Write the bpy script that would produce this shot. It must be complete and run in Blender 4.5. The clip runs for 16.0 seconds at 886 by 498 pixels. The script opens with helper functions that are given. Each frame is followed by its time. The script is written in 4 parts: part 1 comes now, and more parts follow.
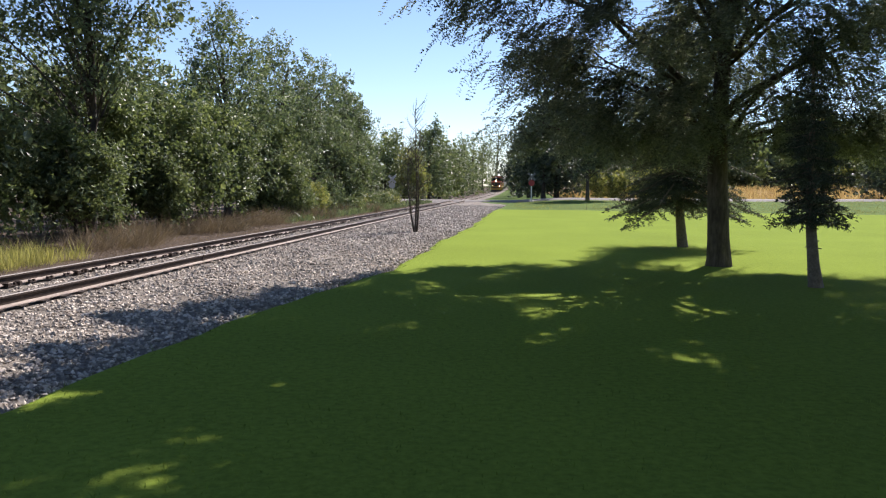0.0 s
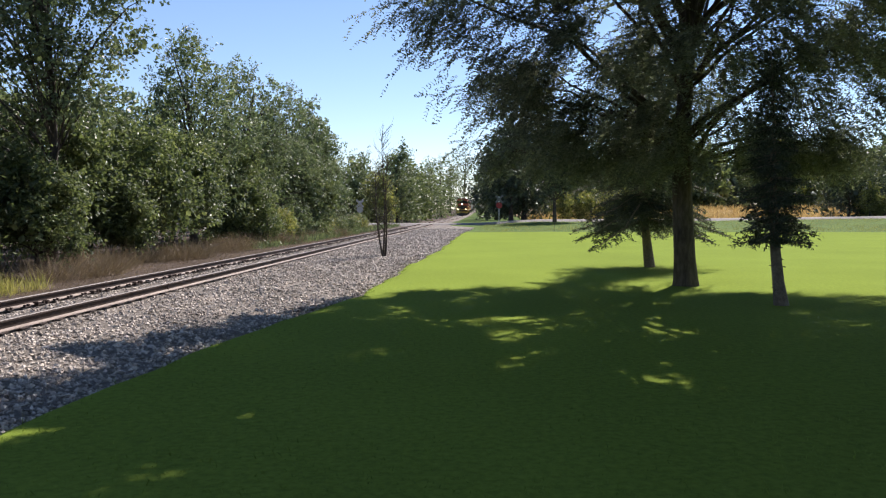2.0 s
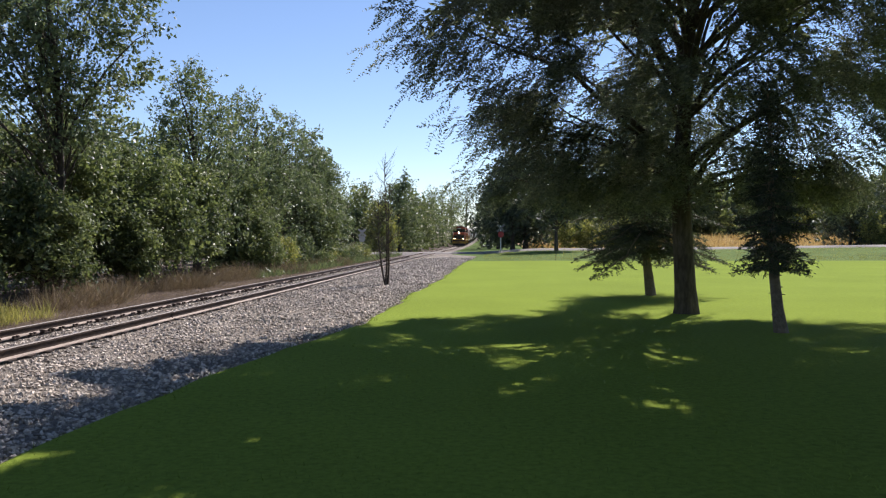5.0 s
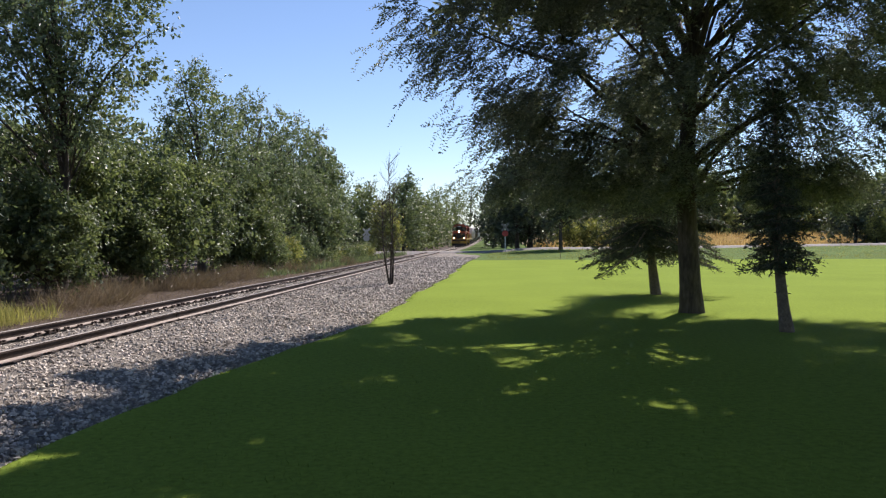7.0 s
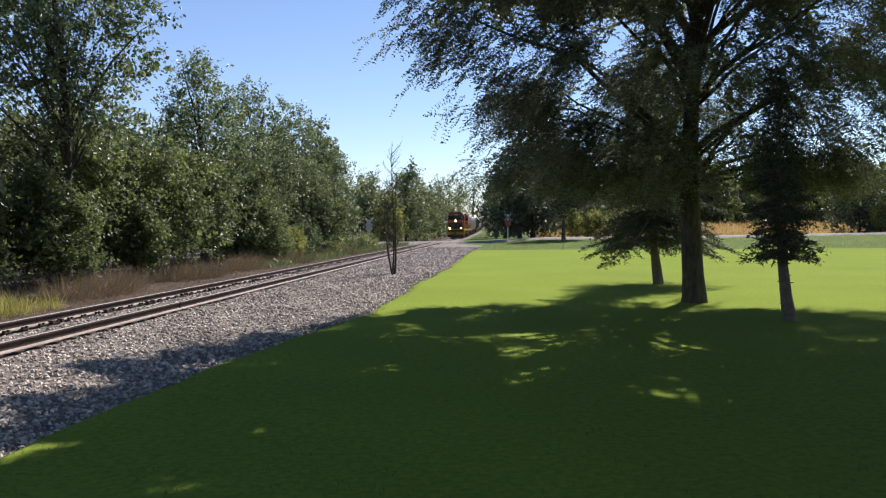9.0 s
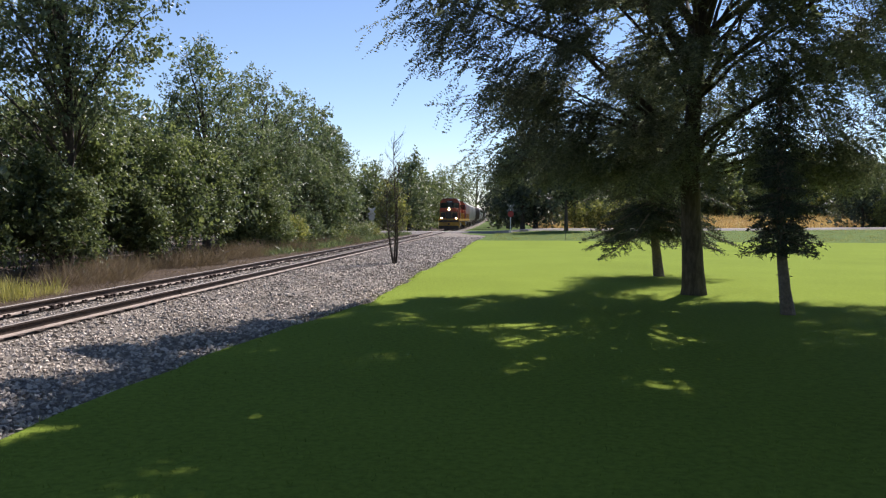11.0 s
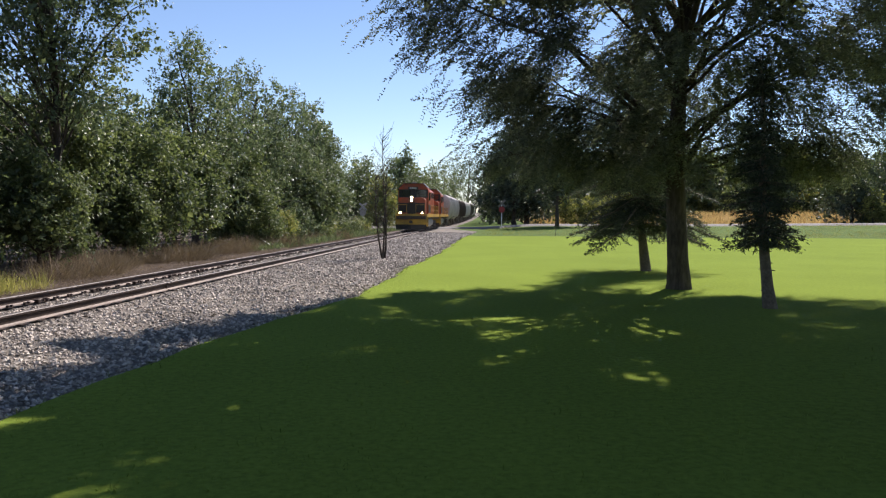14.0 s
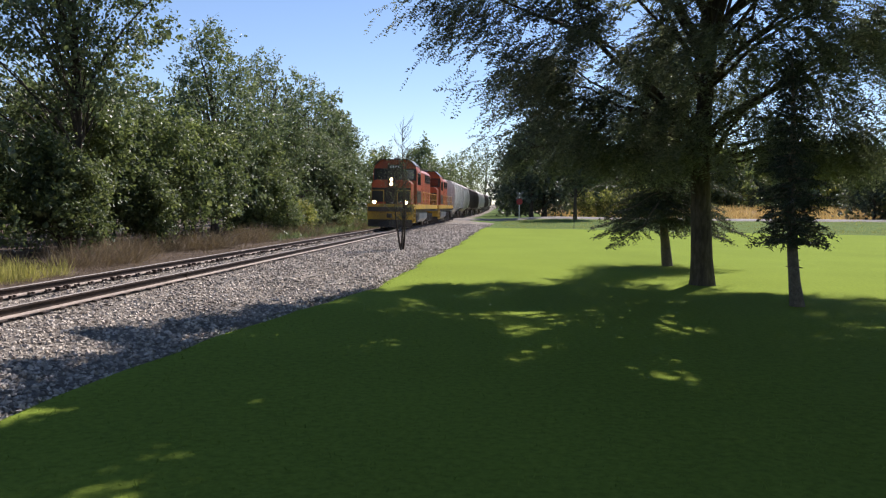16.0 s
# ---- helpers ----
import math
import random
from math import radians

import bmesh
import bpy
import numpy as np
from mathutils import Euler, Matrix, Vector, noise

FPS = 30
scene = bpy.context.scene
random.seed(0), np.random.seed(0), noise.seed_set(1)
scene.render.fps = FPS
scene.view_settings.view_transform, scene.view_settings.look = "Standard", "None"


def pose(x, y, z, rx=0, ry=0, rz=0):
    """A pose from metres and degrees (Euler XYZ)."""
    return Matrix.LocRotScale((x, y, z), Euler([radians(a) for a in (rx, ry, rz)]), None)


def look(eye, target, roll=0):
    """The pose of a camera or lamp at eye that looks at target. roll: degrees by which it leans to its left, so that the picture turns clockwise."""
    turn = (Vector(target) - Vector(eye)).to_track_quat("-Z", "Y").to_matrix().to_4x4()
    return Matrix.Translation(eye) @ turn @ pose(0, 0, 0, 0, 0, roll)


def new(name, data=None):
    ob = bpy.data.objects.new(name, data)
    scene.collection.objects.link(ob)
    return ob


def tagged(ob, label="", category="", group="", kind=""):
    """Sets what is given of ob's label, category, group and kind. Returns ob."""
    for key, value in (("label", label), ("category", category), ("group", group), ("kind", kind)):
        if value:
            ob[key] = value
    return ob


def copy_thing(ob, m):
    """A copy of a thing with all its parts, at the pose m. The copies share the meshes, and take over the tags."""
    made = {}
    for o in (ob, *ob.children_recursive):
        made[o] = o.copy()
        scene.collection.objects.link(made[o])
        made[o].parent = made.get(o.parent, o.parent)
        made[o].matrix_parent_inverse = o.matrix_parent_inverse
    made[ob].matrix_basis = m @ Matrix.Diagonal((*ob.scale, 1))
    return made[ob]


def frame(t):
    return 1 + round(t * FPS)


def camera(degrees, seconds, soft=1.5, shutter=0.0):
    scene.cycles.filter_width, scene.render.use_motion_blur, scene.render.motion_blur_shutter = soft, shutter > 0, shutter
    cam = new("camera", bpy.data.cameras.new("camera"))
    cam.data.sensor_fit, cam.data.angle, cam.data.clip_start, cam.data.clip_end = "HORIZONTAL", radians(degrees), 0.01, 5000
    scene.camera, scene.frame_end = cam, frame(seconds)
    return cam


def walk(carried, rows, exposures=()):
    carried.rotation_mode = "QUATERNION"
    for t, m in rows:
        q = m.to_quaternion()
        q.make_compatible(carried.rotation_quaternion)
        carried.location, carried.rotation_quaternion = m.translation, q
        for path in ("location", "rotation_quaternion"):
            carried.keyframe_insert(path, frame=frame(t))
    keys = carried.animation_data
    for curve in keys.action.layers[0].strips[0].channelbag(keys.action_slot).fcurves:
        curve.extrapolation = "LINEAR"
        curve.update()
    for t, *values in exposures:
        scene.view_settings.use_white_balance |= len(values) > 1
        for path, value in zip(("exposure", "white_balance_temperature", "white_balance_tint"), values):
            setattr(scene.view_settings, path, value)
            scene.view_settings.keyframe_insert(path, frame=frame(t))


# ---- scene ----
cam = camera(56.9, 16.0, soft=1.25)

# the line of the railway: d metres along it, l metres to the right of it, seen from the camera's foot
ANG = math.atan(86 / 1444)
SA, CA = math.sin(ANG), math.cos(ANG)
TL = -7.8          # track centre
RAIL_Z = 0.15      # top of rail


def rise(d):
    """The line climbs gently far beyond the crossing."""
    return 0.00004 * np.maximum(0.0, d - 130.0) ** 2 * (d < 400) + 2.916 * (d >= 400)


def trk(d, l, z=0.0):
    return Vector((d * SA + l * CA, d * CA - l * SA, z))


PATH = [
    (0, (0.012, 0.135, 1.698), (-0.061, 2.128, 1.548), 0.7),
    (0.5, (0.007, 0.154, 1.696), (-0.049, 2.147, 1.535), 0.3),
    (1, (0.012, 0.138, 1.693), (-0.018, 2.131, 1.534), 0.9),
    (1.5, (0.01, 0.168, 1.701), (0.004, 2.163, 1.562), 1.0),
    (2, (0.012, 0.192, 1.713), (0.015, 2.189, 1.62), -0.1),
    (2.5, (0.011, 0.13, 1.703), (0.006, 2.129, 1.663), -0.6),
    (3, (0.0, 0.102, 1.698), (-0.02, 2.102, 1.676), -1.0),
    (3.2, (0.001, 0.097, 1.702), (-0.008, 2.097, 1.686), -1.3),
    (5.5, (0.002, 0.012, 1.701), (0.002, 2.011, 1.673), -0.0),
    (6, (-0.001, 0.056, 1.704), (0.003, 2.055, 1.66), -0.1),
    (6.5, (0.007, 0.069, 1.706), (0.006, 2.068, 1.668), -0.1),
    (7, (0.003, 0.05, 1.711), (-0.009, 2.049, 1.687), -0.3),
    (7.5, (0.0, 0.049, 1.717), (-0.024, 2.048, 1.697), -0.5),
    (8, (0.004, 0.05, 1.712), (-0.026, 2.05, 1.689), -0.4),
    (8.5, (0.018, 0.042, 1.707), (-0.006, 2.042, 1.676), -0.6),
    (9, (0.01, 0.048, 1.704), (-0.009, 2.047, 1.656), -0.4),
    (9.5, (0.014, 0.056, 1.702), (-0.001, 2.055, 1.638), 0.1),
    (10, (0.033, 0.047, 1.71), (0.021, 2.045, 1.638), 0.5),
    (12.3, (0.131, -0.02, 1.687), (0.085, 1.978, 1.614), -0.1),
    (12.5, (0.146, -0.022, 1.685), (0.108, 1.977, 1.612), 0.3),
    (13, (0.17, 0.003, 1.672), (0.137, 2.002, 1.6), 0.0),
    (13.5, (0.184, -0.01, 1.671), (0.159, 1.988, 1.589), 0.2),
    (14, (0.206, -0.033, 1.674), (0.199, 1.965, 1.591), 0.3),
    (14.5, (0.222, -0.039, 1.67), (0.231, 1.959, 1.584), 0.5),
    (15, (0.216, -0.004, 1.676), (0.226, 1.994, 1.584), 0.9),
    (15.5, (0.164, 0.028, 1.676), (0.164, 2.025, 1.569), 0.8),
    (16, (0.099, 0.115, 1.69), (0.053, 2.112, 1.585), 1.0),
]
walk(cam, [(t, look(eye, target, roll)) for t, eye, target, roll in PATH],
     exposures=[(0.0, 0.86, 6250, 19), (1.0, 0.86, 6250, 19), (1.6, 0.86, 6250, 19), (2.4, 0.7, 6250, 19), (16.0, 0.66, 6250, 19)])

# ---- world and sun ----
SUN_AZ, SUN_EL = 26.0, 46.0      # degrees right of straight ahead, above the horizon
world = bpy.data.worlds.new("sky")
scene.world = world
world.use_nodes = True
wn = world.node_tree.nodes
sky = wn.new("ShaderNodeTexSky")
sky.sky_type = "NISHITA"
sky.sun_disc = False
sky.sun_elevation = radians(SUN_EL)
sky.sun_rotation = radians(SUN_AZ)
sky.air_density = 0.9
sky.dust_density = 0.0
sky.ozone_density = 2.5
world.node_tree.links.new(sky.outputs[0], wn["Background"].inputs[0])
wn["Background"].inputs[1].default_value = 0.083

sun_data = bpy.data.lights.new("sun", "SUN")
sun_data.energy = 5.0
sun_data.angle = radians(0.53)
sun_data.color = (1.0, 0.94, 0.84)
sun = new("sun", sun_data)
sun_dir = Vector((math.sin(radians(SUN_AZ)) * math.cos(radians(SUN_EL)),
                  math.cos(radians(SUN_AZ)) * math.cos(radians(SUN_EL)), math.sin(radians(SUN_EL))))
sun.matrix_world = look(sun_dir * 200, (0, 0, 0))


# ---- materials ----
def nodes_of(name):
    m = bpy.data.materials.new(name)
    m.use_nodes = True
    return m, m.node_tree, m.node_tree.nodes, m.node_tree.links, m.node_tree.nodes["Principled BSDF"]


def ramp(nt, src, stops):
    r = nt.nodes.new("ShaderNodeValToRGB")
    el = r.color_ramp.elements
    while len(el) < len(stops):
        el.new(0.5)
    for e, (p, c) in zip(el, stops):
        e.position, e.color = p, (*c, 1)
    nt.links.new(src, r.inputs[0])
    return r.outputs[0]


def noise_tex(nt, scale, detail=4.0, rough=0.55, coord="Object", stretch=None):
    tc = nt.nodes.new("ShaderNodeTexCoord")
    out = tc.outputs[coord]
    if stretch:
        mp = nt.nodes.new("ShaderNodeMapping")
        mp.inputs["Scale"].default_value = stretch
        nt.links.new(out, mp.inputs[0])
        out = mp.outputs[0]
    n = nt.nodes.new("ShaderNodeTexNoise")
    n.inputs["Scale"].default_value = scale
    n.inputs["Detail"].default_value = detail
    n.inputs["Roughness"].default_value = rough
    nt.links.new(out, n.inputs["Vector"])
    return n.outputs["Fac"]


def mix_rgb(nt, fac, a, b, mode="MIX"):
    m = nt.nodes.new("ShaderNodeMix")
    m.data_type, m.blend_type = "RGBA", mode
    for sock, v in ((m.inputs[0], fac), (m.inputs[6], a), (m.inputs[7], b)):
        if isinstance(v, (int, float)):
            sock.default_value = v
        elif isinstance(v, tuple):
            sock.default_value = (*v, 1)
        else:
            nt.links.new(v, sock)
    return m.outputs[2]


def bump(nt, bsdf, height, strength, dist):
    b = nt.nodes.new("ShaderNodeBump")
    b.inputs["Strength"].default_value = strength
    b.inputs["Distance"].default_value = dist
    nt.links.new(height, b.inputs["Height"])
    nt.links.new(b.outputs[0], bsdf.inputs["Normal"])


def rough_mat(name, dark, mid, light, big, fine, roughness=0.85, bump_str=0.5, bump_d=0.02, stretch=None, metal=0.0, spec=0.3, island=0.0, patchy=0.28):
    """Two scales of variation over three colours, with fine relief."""
    m, nt, nd, lk, b = nodes_of(name)
    f1 = noise_tex(nt, big, 3)
    f2 = noise_tex(nt, fine, 5, 0.65, stretch=stretch)
    c1 = ramp(nt, f2, [(0.28, dark), (0.52, mid), (0.75, light)])
    c2 = ramp(nt, f1, [(0.3, (1 - patchy,) * 3), (0.7, (1 + 0.7 * patchy,) * 3)])
    col = mix_rgb(nt, 1.0, c1, c2, "MULTIPLY")
    if island:
        g = nd.new("ShaderNodeNewGeometry")
        c3 = ramp(nt, g.outputs["Random Per Island"], [(0.0, (1 - island,) * 3), (1.0, (1 + island,) * 3)])
        col = mix_rgb(nt, 1.0, col, c3, "MULTIPLY")
    lk.new(col, b.inputs["Base Color"])
    b.inputs["Roughness"].default_value = roughness
    b.inputs["Metallic"].default_value = metal
    b.inputs["Specular IOR Level"].default_value = spec
    if bump_str:
        bump(nt, b, f2, bump_str, bump_d)
    return m


def leaf_mat(name, a, b_col, c, trans=0.3, rough=0.5, spec=0.35):
    """Leaves: colour by the single leaf and by the spray, part of the light passes through."""
    m, nt, nd, lk, b = nodes_of(name)
    g = nd.new("ShaderNodeNewGeometry")
    c1 = ramp(nt, g.outputs["Random Per Island"], [(0.0, a), (0.55, b_col), (1.0, c)])
    f = noise_tex(nt, 0.55, 3)
    c2 = ramp(nt, f, [(0.3, (0.68, 0.72, 0.7)), (0.7, (1.22, 1.2, 1.05))])
    col = mix_rgb(nt, 1.0, c1, c2, "MULTIPLY")
    lk.new(col, b.inputs["Base Color"])
    b.inputs["Roughness"].default_value = rough
    b.inputs["Specular IOR Level"].default_value = spec
    tr = nd.new("ShaderNodeBsdfTranslucent")
    lk.new(mix_rgb(nt, 1.0, col, (1.1, 1.1, 0.72), "MULTIPLY"), tr.inputs[0])
    mx = nd.new("ShaderNodeMixShader")
    mx.inputs[0].default_value = trans
    lk.new(b.outputs[0], mx.inputs[1])
    lk.new(tr.outputs[0], mx.inputs[2])
    lk.new(mx.outputs[0], nd["Material Output"].inputs[0])
    return m


def plain_mat(name, col, rough=0.5, metal=0.0, wear=0.25, dirt=(0.09, 0.075, 0.06), spec=0.4):
    """Paint or metal with grime in two scales."""
    m, nt, nd, lk, b = nodes_of(name)
    f1 = noise_tex(nt, 0.9, 4)
    f2 = noise_tex(nt, 14.0, 5, 0.7)
    mul = nd.new("ShaderNodeMath")
    mul.operation = "MULTIPLY"
    lk.new(f1, mul.inputs[0])
    lk.new(f2, mul.inputs[1])
    fac = ramp(nt, mul.outputs[0], [(0.16, (0, 0, 0)), (0.5, (wear * 2,) * 3)])
    lk.new(mix_rgb(nt, fac, col, dirt), b.inputs["Base Color"])
    b.inputs["Roughness"].default_value = rough
    b.inputs["Metallic"].default_value = metal
    b.inputs["Specular IOR Level"].default_value = spec
    bump(nt, b, f2, 0.12, 0.004)
    return m


def glow_mat(name, col, strength):
    m, nt, nd, lk, b = nodes_of(name)
    b.inputs["Base Color"].default_value = (*col, 1)
    b.inputs["Emission Color"].default_value = (*col, 1)
    b.inputs["Emission Strength"].default_value = strength
    return m


M_LAWN = rough_mat("lawn_grass", (0.128, 0.175, 0.026), (0.178, 0.24, 0.034), (0.232, 0.297, 0.046), 0.25, 14.0, 1.0, 0.6, 0.03, stretch=(1, 1, 1), spec=0.03, patchy=0.1)
M_BLADE = leaf_mat("grass_blade", (0.13, 0.19, 0.035), (0.18, 0.245, 0.048), (0.24, 0.3, 0.07), 0.45, 0.6, 0.2)
M_VERGE = rough_mat("verge_grass", (0.035, 0.07, 0.012), (0.08, 0.13, 0.022), (0.17, 0.2, 0.06), 0.3, 5.0, 0.95, 0.8, 0.08, spec=0.1)
M_FIELD = rough_mat("dry_field", (0.27, 0.18, 0.1), (0.42, 0.3, 0.18), (0.55, 0.42, 0.27), 0.06, 1.6, 0.95, 0.7, 0.15, spec=0.1)
M_FLOOR = rough_mat("weedy_soil", (0.05, 0.037, 0.028), (0.095, 0.07, 0.053), (0.165, 0.125, 0.095), 0.5, 7.0, 0.95, 0.8, 0.06, spec=0.1)
M_BED = rough_mat("ballast_bed", (0.08, 0.066, 0.053), (0.2, 0.173, 0.142), (0.36, 0.317, 0.264), 0.4, 22.0, 0.95, 1.0, 0.05)
M_STONE = rough_mat("ballast_stone", (0.35, 0.297, 0.245), (0.48, 0.42, 0.352), (0.62, 0.555, 0.48), 0.6, 30.0, 0.9, 0.3, 0.01, island=0.55)
M_ROAD = rough_mat("worn_asphalt", (0.15, 0.135, 0.122), (0.22, 0.2, 0.183), (0.3, 0.275, 0.255), 0.3, 30.0, 0.9, 0.3, 0.01)
M_RAILTOP = plain_mat("worn_rail_head", (0.17, 0.15, 0.135), 0.6, 0.4, 0.35)
M_RUST = rough_mat("rusted_rail_steel", (0.03, 0.02, 0.016), (0.055, 0.038, 0.03), (0.1, 0.07, 0.055), 1.5, 30.0, 0.8, 0.3, 0.004)
# pale colour stands in for sun on the rail's foot
M_FOOT = rough_mat("sunlit_rail_foot", (0.22, 0.175, 0.145), (0.34, 0.28, 0.24), (0.45, 0.39, 0.34), 1.5, 25.0, 0.9, 0.3, 0.004)
M_TIE = rough_mat("creosoted_wood", (0.06, 0.05, 0.042), (0.12, 0.1, 0.085), (0.2, 0.17, 0.145), 1.0, 9.0, 0.9, 0.6, 0.01, stretch=(1, 8, 8))
M_BARK = rough_mat("grey_brown_bark", (0.035, 0.028, 0.022), (0.08, 0.065, 0.052), (0.14, 0.115, 0.095), 1.2, 14.0, 0.9, 1.0, 0.02, stretch=(1, 1, 0.25))
M_BARK2 = rough_mat("spruce_bark", (0.1, 0.08, 0.06), (0.18, 0.148, 0.112), (0.27, 0.225, 0.175), 1.2, 20.0, 0.9, 1.0, 0.015)
M_TWIG = rough_mat("dead_grey_wood", (0.14, 0.12, 0.1), (0.24, 0.21, 0.18), (0.34, 0.3, 0.27), 1.0, 20.0, 0.9, 0.3, 0.005)
M_LOCUST = leaf_mat("locust_leaflets", (0.105, 0.118, 0.1), (0.155, 0.172, 0.142), (0.23, 0.25, 0.2), 0.46, 0.5, 0.3)
M_SPRUCE = leaf_mat("spruce_needles", (0.05, 0.06, 0.05), (0.085, 0.1, 0.08), (0.13, 0.15, 0.11), 0.22, 0.6, 0.25)
M_LEAF1 = leaf_mat("broad_leaves", (0.075, 0.1, 0.05), (0.145, 0.183, 0.088), (0.26, 0.3, 0.15), 0.4, 0.45, 0.35)
M_LEAF2 = leaf_mat("dark_broad_leaves", (0.075, 0.1, 0.06), (0.14, 0.18, 0.105), (0.25, 0.3, 0.18), 0.38, 0.45, 0.35)
M_LEAF4 = leaf_mat("deep_green_leaves", (0.05, 0.066, 0.052), (0.078, 0.1, 0.072), (0.13, 0.155, 0.1), 0.24)
M_LEAF3 = leaf_mat("yellowing_leaves", (0.13, 0.15, 0.05), (0.23, 0.245, 0.085), (0.38, 0.37, 0.14), 0.5)
M_DEADG = leaf_mat("dry_weed_stems", (0.12, 0.09, 0.07), (0.21, 0.16, 0.13), (0.35, 0.28, 0.23), 0.2, 0.8, 0.1)
M_YELG = leaf_mat("yellow_green_weeds", (0.2, 0.2, 0.075), (0.31, 0.3, 0.12), (0.47, 0.43, 0.21), 0.45, 0.7, 0.1)
M_TANG = leaf_mat("tan_tall_grass", (0.28, 0.19, 0.1), (0.46, 0.33, 0.19), (0.6, 0.47, 0.29), 0.4, 0.8, 0.1)
M_ORANGE = plain_mat("orange_enamel", (0.44, 0.085, 0.03), 0.4, 0.0, 0.5)
M_YELLOW = plain_mat("yellow_enamel", (0.6, 0.36, 0.04), 0.45, 0.0, 0.6)
M_BLACK = plain_mat("black_enamel", (0.025, 0.022, 0.02), 0.4, 0.0, 0.35)
M_GRIME = plain_mat("sooty_underframe", (0.045, 0.038, 0.032), 0.75, 0.0, 0.5, (0.13, 0.1, 0.08))
M_TANK = plain_mat("pale_grey_tank", (0.5, 0.49, 0.47), 0.45, 0.0, 0.4)
M_STEEL = plain_mat("worn_steel", (0.4, 0.38, 0.36), 0.4, 0.9, 0.3)
M_HOPGREY = plain_mat("pale_grey_hopper_paint", (0.78, 0.75, 0.7), 0.5, 0.0, 0.4, (0.22, 0.17, 0.12))
M_HOPDARK = plain_mat("dark_brown_hopper_paint", (0.1, 0.07, 0.055), 0.55, 0.0, 0.4)
M_WHITE = plain_mat("white_sheeting", (0.78, 0.78, 0.76), 0.45, 0.0, 0.15)
# grey holds the shade on blades turned away from the sun, plus grime
M_BACKLITSIGN = plain_mat("backlit_grey_sheeting", (0.2, 0.2, 0.2), 0.7, 0.0, 0.3)
M_RED = plain_mat("red_sheeting", (0.34, 0.03, 0.03), 0.45, 0.0, 0.15)
M_ZINC = plain_mat("galvanised_post", (0.55, 0.55, 0.54), 0.5, 0.2, 0.2)
M_GLASSD = plain_mat("dark_cab_glass", (0.015, 0.017, 0.02), 0.06, 0.0, 0.1, spec=0.7)
M_LAMP = glow_mat("headlight_glow", (1.0, 0.66, 0.3), 22.0)
M_DITCH = glow_mat("ditch_light_glow", (1.0, 0.6, 0.25), 16.0)


# ---- mesh helpers ----
def mesh_np(name, verts, faces, mats, mat_idx=None, smooth=False):
    """A mesh from arrays; faces all with the same number of corners."""
    verts = np.asarray(verts, dtype=np.float32)
    faces = np.asarray(faces, dtype=np.int32)
    k = faces.shape[1]
    me = bpy.data.meshes.new(name)
    me.vertices.add(len(verts))
    me.vertices.foreach_set("co", verts.ravel())
    me.loops.add(faces.size)
    me.loops.foreach_set("vertex_index", faces.ravel())
    me.polygons.add(len(faces))
    me.polygons.foreach_set("loop_start", np.arange(len(faces), dtype=np.int32) * k)
    for m in mats if isinstance(mats, (list, tuple)) else [mats]:
        me.materials.append(m)
    if mat_idx is not None:
        me.polygons.foreach_set("material_index", np.asarray(mat_idx, dtype=np.int32))
    me.polygons.foreach_set("use_smooth", np.full(len(faces), smooth))
    me.update()
    me.validate()
    return me


def child(ob, parent, label=""):
    if parent is not None:
        ob.parent = parent
    if label:
        ob["label"] = label
    return ob


def part(name, bm, material, parent, label=""):
    me = bpy.data.meshes.new(name)
    bm.to_mesh(me)
    bm.free()
    for m in material if isinstance(material, (list, tuple)) else [material]:
        me.materials.append(m)
    return child(new(name, me), parent, label)


def part_np(name, verts, faces, material, parent, label="", smooth=False):
    return child(new(name, mesh_np(name, verts, faces, material, smooth=smooth)), parent, label)


def box(bm, x0, x1, y0, y1, z0, z1, bev=0.0, mi=0):
    r = bmesh.ops.create_cube(bm, size=1.0)
    bmesh.ops.scale(bm, vec=(x1 - x0, y1 - y0, z1 - z0), verts=r["verts"])
    bmesh.ops.translate(bm, vec=((x0 + x1) / 2, (y0 + y1) / 2, (z0 + z1) / 2), verts=r["verts"])
    faces = {f for v in r["verts"] for f in v.link_faces}
    for f in faces:
        f.material_index = mi
    if bev:
        edges = list({e for v in r["verts"] for e in v.link_edges})
        bmesh.ops.bevel(bm, geom=edges, offset=bev, segments=2, affect="EDGES", profile=0.5)
    return bm


def cyl(bm, p, q, r, seg=12, r2=None, mi=0):
    p, q = Vector(p), Vector(q)
    m = Matrix.Translation((p + q) / 2) @ (q - p).to_track_quat("Z", "Y").to_matrix().to_4x4()
    res = bmesh.ops.create_cone(bm, cap_ends=True, segments=seg, radius1=r, radius2=r if r2 is None else r2, depth=(q - p).length, matrix=m)
    for f in {f for v in res["verts"] for f in v.link_faces}:
        f.material_index = mi
    return bm


def prism(bm, prof, x0, x1, mi=0, bev=0.0):
    """A profile of (y, z) points drawn out along x."""
    a = [bm.verts.new((x0, y, z)) for y, z in prof]
    b = [bm.verts.new((x1, y, z)) for y, z in prof]
    n = len(prof)
    fs = [bm.faces.new(a), bm.faces.new(b[::-1])] + [bm.faces.new((a[i], b[i], b[(i + 1) % n], a[(i + 1) % n])) for i in range(n)]
    for f in fs:
        f.material_index = mi
    bmesh.ops.recalc_face_normals(bm, faces=fs)
    if bev:
        bmesh.ops.bevel(bm, geom=list({e for f in fs for e in f.edges}), offset=bev, segments=2, affect="EDGES", profile=0.5)
    return bm


